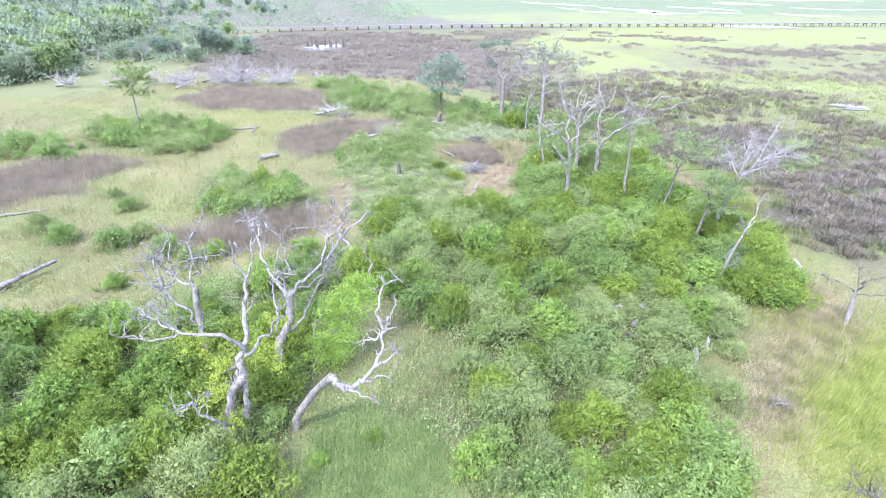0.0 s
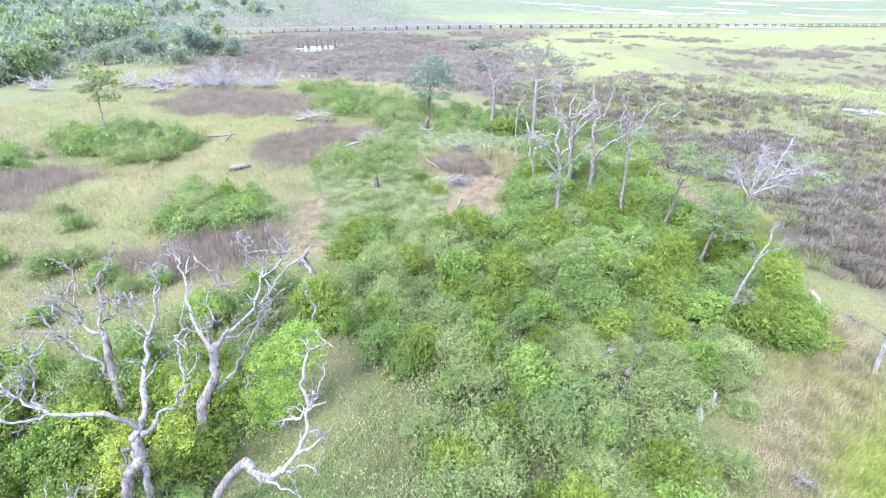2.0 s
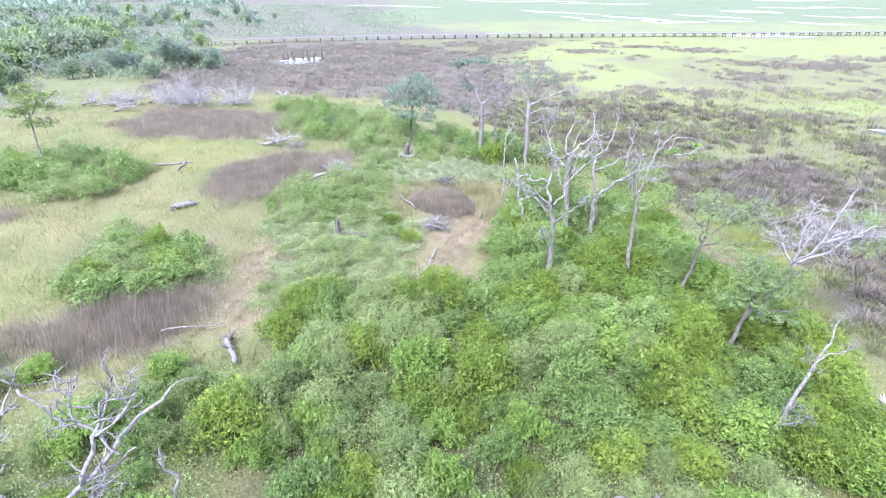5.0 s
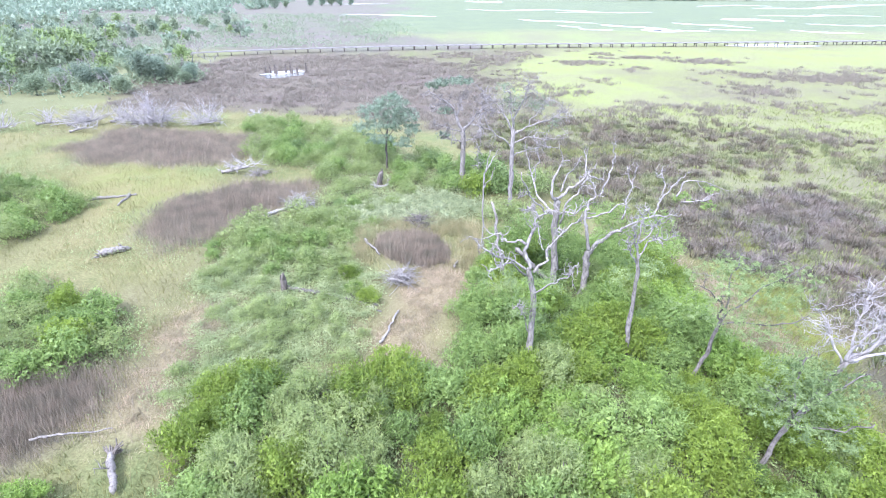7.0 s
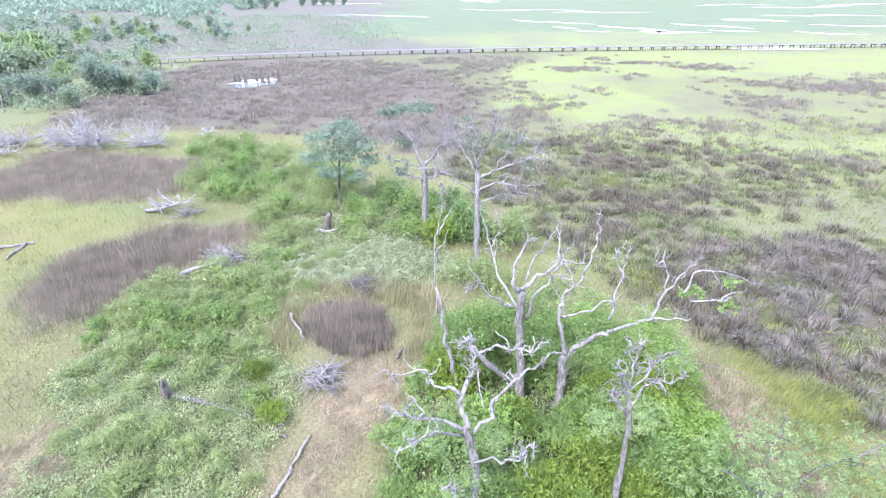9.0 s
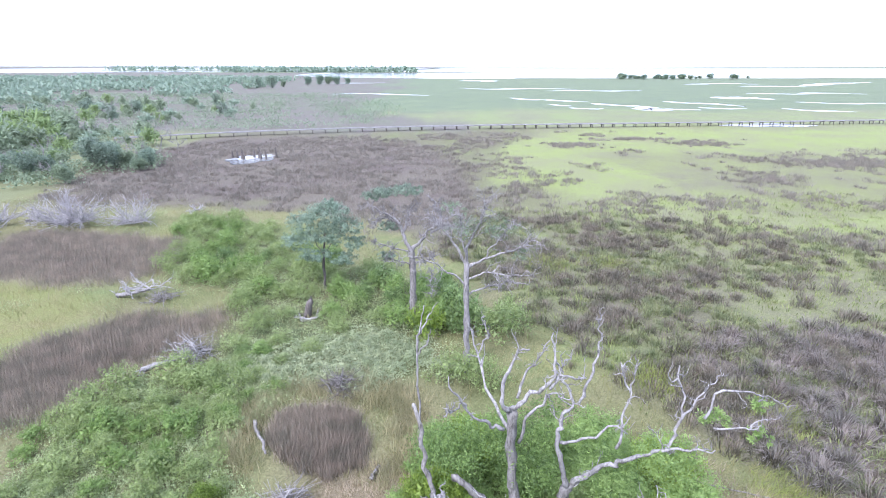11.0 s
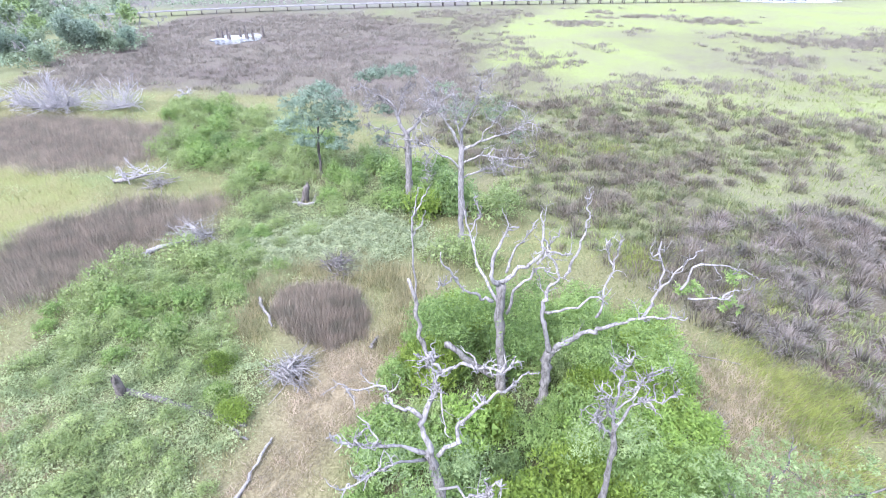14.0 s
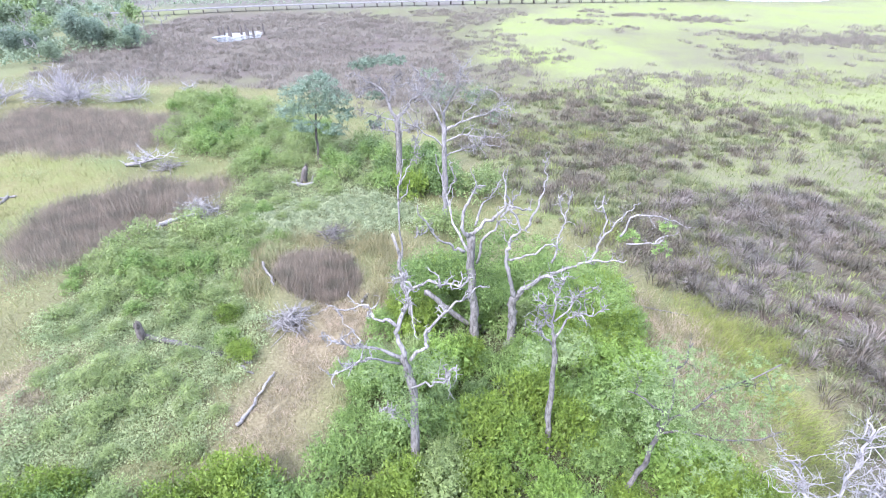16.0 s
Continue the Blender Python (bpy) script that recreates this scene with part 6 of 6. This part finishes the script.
M_RING, rt, rn, rl, rp = nodes_of("backdrop_haze_glow")
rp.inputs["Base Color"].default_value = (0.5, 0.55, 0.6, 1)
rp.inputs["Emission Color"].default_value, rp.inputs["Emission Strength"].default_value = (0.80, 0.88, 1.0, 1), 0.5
tagged(new("backdrop", b_ring.mesh("backdrop", M_RING)), "added glowing ring with pale haze painted over open water", "backdrop", kind="structure")
# shore trees share the leaf colour tinted for haze
b_isl = Buf()
pts = np.vstack([np.column_stack([r_w.uniform(-480, -60, 1500), r_w.uniform(1210, 1290, 1500)]), np.column_stack([r_w.uniform(-900, -480, 700), r_w.uniform(1480, 1530, 700)])])
leaves(b_isl, np.column_stack([pts, r_w.uniform(0.5, 9, len(pts))]), unit(r_w.standard_normal((len(pts), 3))), 7, 0.8, 0.6, 0.2, r_w)
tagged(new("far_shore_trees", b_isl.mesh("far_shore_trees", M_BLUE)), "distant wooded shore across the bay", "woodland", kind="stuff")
for x, y, h, sd in ((-107, 205, 8, 471), (-78, 250, 7, 472), (-92, 190, 6, 473), (-70, 170, 4, 474), (-150, 260, 8, 475), (-84, 160, 5, 476), (-57, 158, 3.5, 477), (-80, 147, 4.5, 478), (-74, 134, 4, 481), (-66, 138, 3.5, 482), (-88, 172, 5, 483), (-62, 160, 4, 484), (-68, 183, 4.5, 485), (-97, 158, 5, 486), (-118, 240, 7, 487), (-84, 133, 4, 488), (-72, 196, 4, 489), (-131, 262, 8, 490), (-92, 225, 5, 491), (-60, 176, 3, 492)):
    tagged(dead_tree("dead_tree", (x, y), [(0.24, 0.06, [(0, 0, 0.5), (0.4, 0, h * 0.5), (-0.5, 0, h)]), (0.12, 0.04, [(0.3, 0, h * 0.4), (1.6, 0, h * 0.6), (2.4, 0, h * 0.9)]), (0.12, 0.04, [(0.3, 0, h * 0.45), (-1.2, 0.4, h * 0.6), (-2.2, 0.4, h * 0.7)])],
                     M_WHITE, sd, "bleached dead tree at the woodland's edge", (12, 1.8, 0.05, 1)), group="dead woodland trees")

# ---- grass, rushes and herbs ----
def stuff(name, buf, mat, label, category):
    return tagged(new(name, buf.mesh(name, mat)), label, category, kind="stuff")


def on_ground(xy):
    return height(xy[:, 0], xy[:, 1])


r_g = np.random.default_rng(81)


def none_of(xy, polys, ragged=1.2, seed=18):
    bad = np.zeros(len(xy), bool)
    for q in polys:
        bad |= within(q, xy[:, 0], xy[:, 1], ragged, seed)
    return xy[~bad]


MEADOW = [(-58, 12), (14, 12), (30, 20), (32, 60), (16, 82), (-4, 108), (-30, 122), (-70, 122), (-70, 60)]
xy = none_of(scatter(MEADOW, 40, r_g, 1, 82), RUSHES + [PATH_WEST, PATH_MID, BRIGHT_EDGE])
xy = xy[r_g.random(len(xy)) < np.clip(34 / (xy[:, 1] - 5), 0.25, 1) * (0.55 + 0.45 * wavy(xy[:, 0], xy[:, 1], 3, 5))]
b = Buf()
blades(b, xy, 0.45, 0.040, 1.0, r_g, on_ground(xy))
stuff("meadow_grass", b, M_MEADOW, "yellow-green meadow grass of uneven tufts", "grass")
b = Buf()
xy = none_of(scatter(MEADOW, 2.6, r_g, 1, 83), RUSHES + PATHS + [BRIGHT_EDGE])
xy = xy[wavy(xy[:, 0], xy[:, 1], 4, 84) + 0.7 * wavy(xy[:, 0], xy[:, 1], 12, 85) > r_g.uniform(0.0, 1.3, len(xy))]
xy = xy[xy[:, 0] < 20]
xy = np.repeat(xy, 14, 0) + r_g.normal(0, 0.4, (len(xy) * 14, 2))
z = on_ground(xy) + r_g.uniform(0.05, 0.45, len(xy))
leaves(b, np.column_stack([xy, z]), unit(r_g.standard_normal((len(xy), 3)) * (1, 1, 0.3) + (0, 0, 0.6)), 0.11, 0.6, 0.5, 0.3, r_g, 0.4)
stuff("meadow_herbs", b, M_HERB, "low green herbs scattered through the meadow", "herbs")
b = Buf()
for poly, dens in ((RUSH_ROUND, 420), (RUSH_LONG, 190), (RUSH_WIDE, 95), (RUSH_WEST, 130), (RUSH_NEAR, 260)):
    xy = scatter(poly, dens, r_g, 0.5 if poly is RUSH_ROUND else 2.6, 14)
    blades(b, xy, 0.85, 0.030, 0.55, r_g, on_ground(xy))
stuff("rush_bed", b, M_RUSH, "brown beds of black needle rush", "rush")
b = Buf()
xy = scatter(BRIGHT_EDGE, 110, r_g, 4, 15)
blades(b, xy, 0.7, 0.032, 0.9, r_g, on_ground(xy), (0.12, -0.05))
xy = scatter([(28, 60), (30.5, 61), (33, 55), (31, 47), (29, 43), (29.5, 52)], 150, r_g, 2.0, 25)
blades(b, xy, 0.6, 0.032, 0.9, r_g, on_ground(xy), (0.2, -0.2))
for cx, cy, cr in ((23.4, 93.2, 2.6), (30.4, 93.2, 2.2), (27.0, 70.5, 2.4), (33.0, 66.0, 2.0)):
    xy = r_g.normal((cx, cy), cr * 0.5, (900, 2))
    blades(b, xy, 0.7, 0.045, 0.9, r_g, on_ground(xy))
stuff("marsh_grass", b, M_LUSH, "soft bright green cordgrass leaning in swirls", "grass")
b = Buf()
for poly in PATHS:
    xy = scatter(poly, 70 if poly is PATH_SOUTH else 320, r_g, 2.4, 17)
    xy = xy[wavy(xy[:, 0], xy[:, 1], 1.1, 26) + 0.6 * wavy(xy[:, 0], xy[:, 1], 0.45, 29) > r_g.uniform(-1.3, 0.7, len(xy))]
    blades(b, xy, 0.22, 0.030, 1.5, r_g, on_ground(xy))
for poly in (EDGE_TAN, EDGE_SOUTH):
    xy = scatter(poly, 150, r_g, 2.4, 22)
    blades(b, xy, 0.45, 0.034, 1.2, r_g, on_ground(xy))
stuff("trampled_straw", b, M_STRAW, "flattened tan straw of dead grass", "grass")
b = Buf()
for poly, dens in ((HERBS, 640), (MOUND, 170), (PATH_SOUTH, 50)):
    xy = scatter(poly, dens, r_g, 1.5, 19)
    xy = xy[wavy(xy[:, 0], xy[:, 1], 1.6, 9) > r_g.uniform(-1.2, 0.5, len(xy))]
    z = on_ground(xy) + r_g.uniform(0.05, 0.65, len(xy)) * (0.6 + 0.4 * wavy(xy[:, 0], xy[:, 1], 1.0, 10))
    leaves(b, np.column_stack([xy, z]), unit(r_g.standard_normal((len(xy), 3)) * (1, 1, 0.3) + (0, 0, 0.6)), 0.105, 0.7, 0.5, 0.2, r_g, 0.8)
stuff("ground_herbs", b, M_HERB, "knee-high pale green broad-leaved herbs", "herbs")
b = Buf()
xy = scatter(LAWN, 560, r_g, 1.5, 19)
blades(b, xy, 0.24, 0.034, 1.2, r_g, on_ground(xy))
xy = scatter(PATH_SOUTH, 170, r_g, 1.8, 19)
blades(b, xy, 0.26, 0.034, 1.2, r_g, on_ground(xy))
stuff("short_grass", b, M_LAWN, "short soft green grass clearing", "grass")
b = Buf()
xy = scatter(PALE, 380, r_g, 1.8, 19)
z = on_ground(xy) + r_g.uniform(0.05, 0.9, len(xy)) * (0.6 + 0.4 * wavy(xy[:, 0], xy[:, 1], 0.9, 10))
leaves(b, np.column_stack([xy, z]), unit(r_g.standard_normal((len(xy), 3)) * (1, 1, 0.3) + (0, 0, 0.6)), 0.13, 0.7, 0.5, 0.2, r_g)
stuff("flowering_herbs", b, M_PALE, "waist-high whitish flowering herbs", "herbs")


b = Buf()
for poly in (THICKET, THICKET_WEST, THICKET_BACK, CLUMP_MID):
    xy = scatter(poly, 62, r_g, 1.2, 18)
    z = on_ground(xy) + r_g.uniform(0.08, 0.75, len(xy)) * (0.7 + 0.3 * wavy(xy[:, 0], xy[:, 1], 1.2, 91))
    leaves(b, np.column_stack([xy, z]), unit(r_g.standard_normal((len(xy), 3)) * (1, 1, 0.3) + (0, 0, 0.6)), 0.15, 0.6, 0.6, 0.3, r_g, 0.6)
stuff("thicket_undergrowth", b, M_TREE, "low green undergrowth filling gaps between the shrubs", "herbs")
b = Buf()
xy = scatter(RUSH_RING, 190, r_g, 1.4, 92)
xy = none_of(xy, [RUSH_ROUND], 0.5, 14)
blades(b, xy, 0.75, 0.034, 0.8, r_g, on_ground(xy))
stuff("tall_grass", b, M_TALL, "tall tan-green grass ringing the round rush bed", "grass")


def tussocks(buf, centres, size, n, r, spread=0.35, width=0.05, arch=1.0):
    """Tufts of blades that rise and bend outwards; each blade has a stiff lower half and a drooping tip."""
    k = len(centres)
    c = np.repeat(centres, n, 0)
    s = np.repeat(size, n)
    a, q = r.uniform(0, 6.28, k * n), np.sqrt(r.random(k * n))
    lean = np.repeat(r.normal(0, 0.16, (k, 2)), n, 0)
    xy = c + np.column_stack([np.cos(a), np.sin(a)]) * (q * s * spread)[:, None]
    h = s * r.uniform(0.55, 1.1, k * n) * (1.0 - 0.45 * q * q)
    out = s * (0.10 + 0.62 * q * r.uniform(0.6, 1.2, k * n)) * arch
    way = np.column_stack([np.cos(a), np.sin(a)]) + lean
    base = np.column_stack([xy, height(xy[:, 0], xy[:, 1])])
    mid = base + np.column_stack([way * (out * 0.38)[:, None], h * 0.72]) + r.normal(0, 0.03, (k * n, 3)) * s[:, None]
    tip = base + np.column_stack([way * out[:, None], h * (1.0 - 0.35 * q)]) + r.normal(0, 0.06, (k * n, 3)) * s[:, None]
    t = r.uniform(0, 6.28, k * n)
    side = np.column_stack([np.cos(t), np.sin(t), np.zeros(k * n)]) * (width * 0.5 * s)[:, None]
    v = np.stack([base - side, base + side, mid + side * 0.8, mid - side * 0.8, tip], 1).reshape(-1, 3)
    o = np.arange(k * n)[:, None] * 5
    first = buf.n
    buf.add(v, o + np.array([0, 1, 2, 3]))
    buf.f.append(o + np.array([3, 2, 4]) + first)


b, b2 = Buf(), Buf()
near = scatter([(16, 86), (21, 78), (26, 67), (31, 61), (35, 55), (33, 47), (32, 41), (37, 37), (75, 40), (95, 90), (50, 112), (16, 114), (10, 99)], 1.5, r_g, 2, 27)
away = np.maximum(0, near[:, 0] - 22 + (near[:, 1] - 60) * 0.35)
near = near[0.9 * wavy(near[:, 0], near[:, 1], 7, 33) + 1.15 - 0.026 * away > r_g.uniform(-0.5, 0.9, len(near))]
green = wavy(near[:, 0], near[:, 1], 5, 35) > r_g.normal(0.12, 0.40, len(near))
tussocks(b, near[~green], r_g.uniform(0.65, 1.25, (~green).sum()), 62, r_g, 0.62, 0.036)
tussocks(b2, near[green], r_g.uniform(0.55, 1.1, green.sum()), 60, r_g, 0.62, 0.036)
far_m = scatter([(10, 99), (16, 114), (50, 112), (95, 90), (130, 60), (210, 120), (210, 200), (60, 216), (0, 205), (-50, 195), (-70, 165), (-56, 120), (-20, 120)], 0.36, r_g, 4, 28)
sparse = np.where(within(BRIGHT_FLAT, far_m[:, 0], far_m[:, 1], 8, 13), -0.85, 0.25) + np.where(within(DARK_FLAT, far_m[:, 0], far_m[:, 1], 5, 12), 0.8, 0) - np.clip((far_m[:, 0] - 30) / 90, 0, 0.6)
far_m = far_m[1.1 * wavy(far_m[:, 0], far_m[:, 1], 12, 34) + 0.5 * wavy(far_m[:, 0], far_m[:, 1], 4, 36) + sparse > r_g.uniform(-0.6, 0.6, len(far_m))]
far_m = far_m[np.hypot((far_m[:, 0] + 35.2) / 1.1, far_m[:, 1] - 159) > 6.5]
for cx, cy, rx, ry, k in ((46, 184, 9, 5, 60), (83, 188, 12, 6, 80), (100, 157, 16, 8, 150), (130, 170, 14, 6, 90), (56, 121, 8, 6, 40), (60, 102, 9, 5, 45), (74, 140, 8, 6, 40), (66, 196, 14, 3, 50), (92, 120, 12, 6, 60)):
    far_m = np.vstack([far_m, r_g.normal((cx, cy), (rx * 0.5, ry * 0.5), (k, 2))])
b3 = Buf()
wide = np.repeat(r_g.uniform(0.5, 1.25, len(far_m)), 40)
far_xy = np.repeat(far_m, 40, 0) + r_g.normal(0, 0.62, (len(wide), 2)) * wide[:, None]
blades(b3, far_xy, 0.42 + 0.30 * wide, 0.085, 1.0, r_g, on_ground(far_xy))
b5 = Buf()
arch_xy = scatter(NEAR_MARSH, 0.55, r_g, 2, 27)
arch_xy = arch_xy[wavy(arch_xy[:, 0], arch_xy[:, 1], 6, 37) > r_g.uniform(-1.0, 0.4, len(arch_xy))]
tussocks(b5, arch_xy, r_g.uniform(0.9, 1.5, len(arch_xy)), 90, r_g, 0.35, 0.032, 1.5)
stuff("arching_rush", b5, M_ARCH, "arching brown rush tussocks with pale dead tips", "rush")
low = scatter([(16, 86), (21, 78), (26, 67), (31, 61), (35, 55), (33, 47), (32, 41), (37, 37), (75, 40), (130, 80), (80, 130), (16, 118), (10, 99)], 1.6, r_g, 2, 27)
low = low[r_g.random(len(low)) < np.clip(52 / low[:, 1], 0.3, 1) * 0.85]
b4 = Buf()
tussocks(b4, low, r_g.uniform(0.3, 0.65, len(low)), 9, r_g, 1.5, 0.13)
stuff("low_marsh_grass", b4, M_MARSHGRASS, "short olive-green marsh grass between tussocks", "grass")
stuff("far_tussocks", b3, M_CLUMP, "dark rush clumps scattered over the far marsh", "rush")
stuff("marsh_tussocks", b, M_TUSSOCK, "grey-brown needle-rush tussocks with pale tips", "rush")
stuff("green_tussocks", b2, M_REED, "grey-green tussocks among brown rush", "rush")
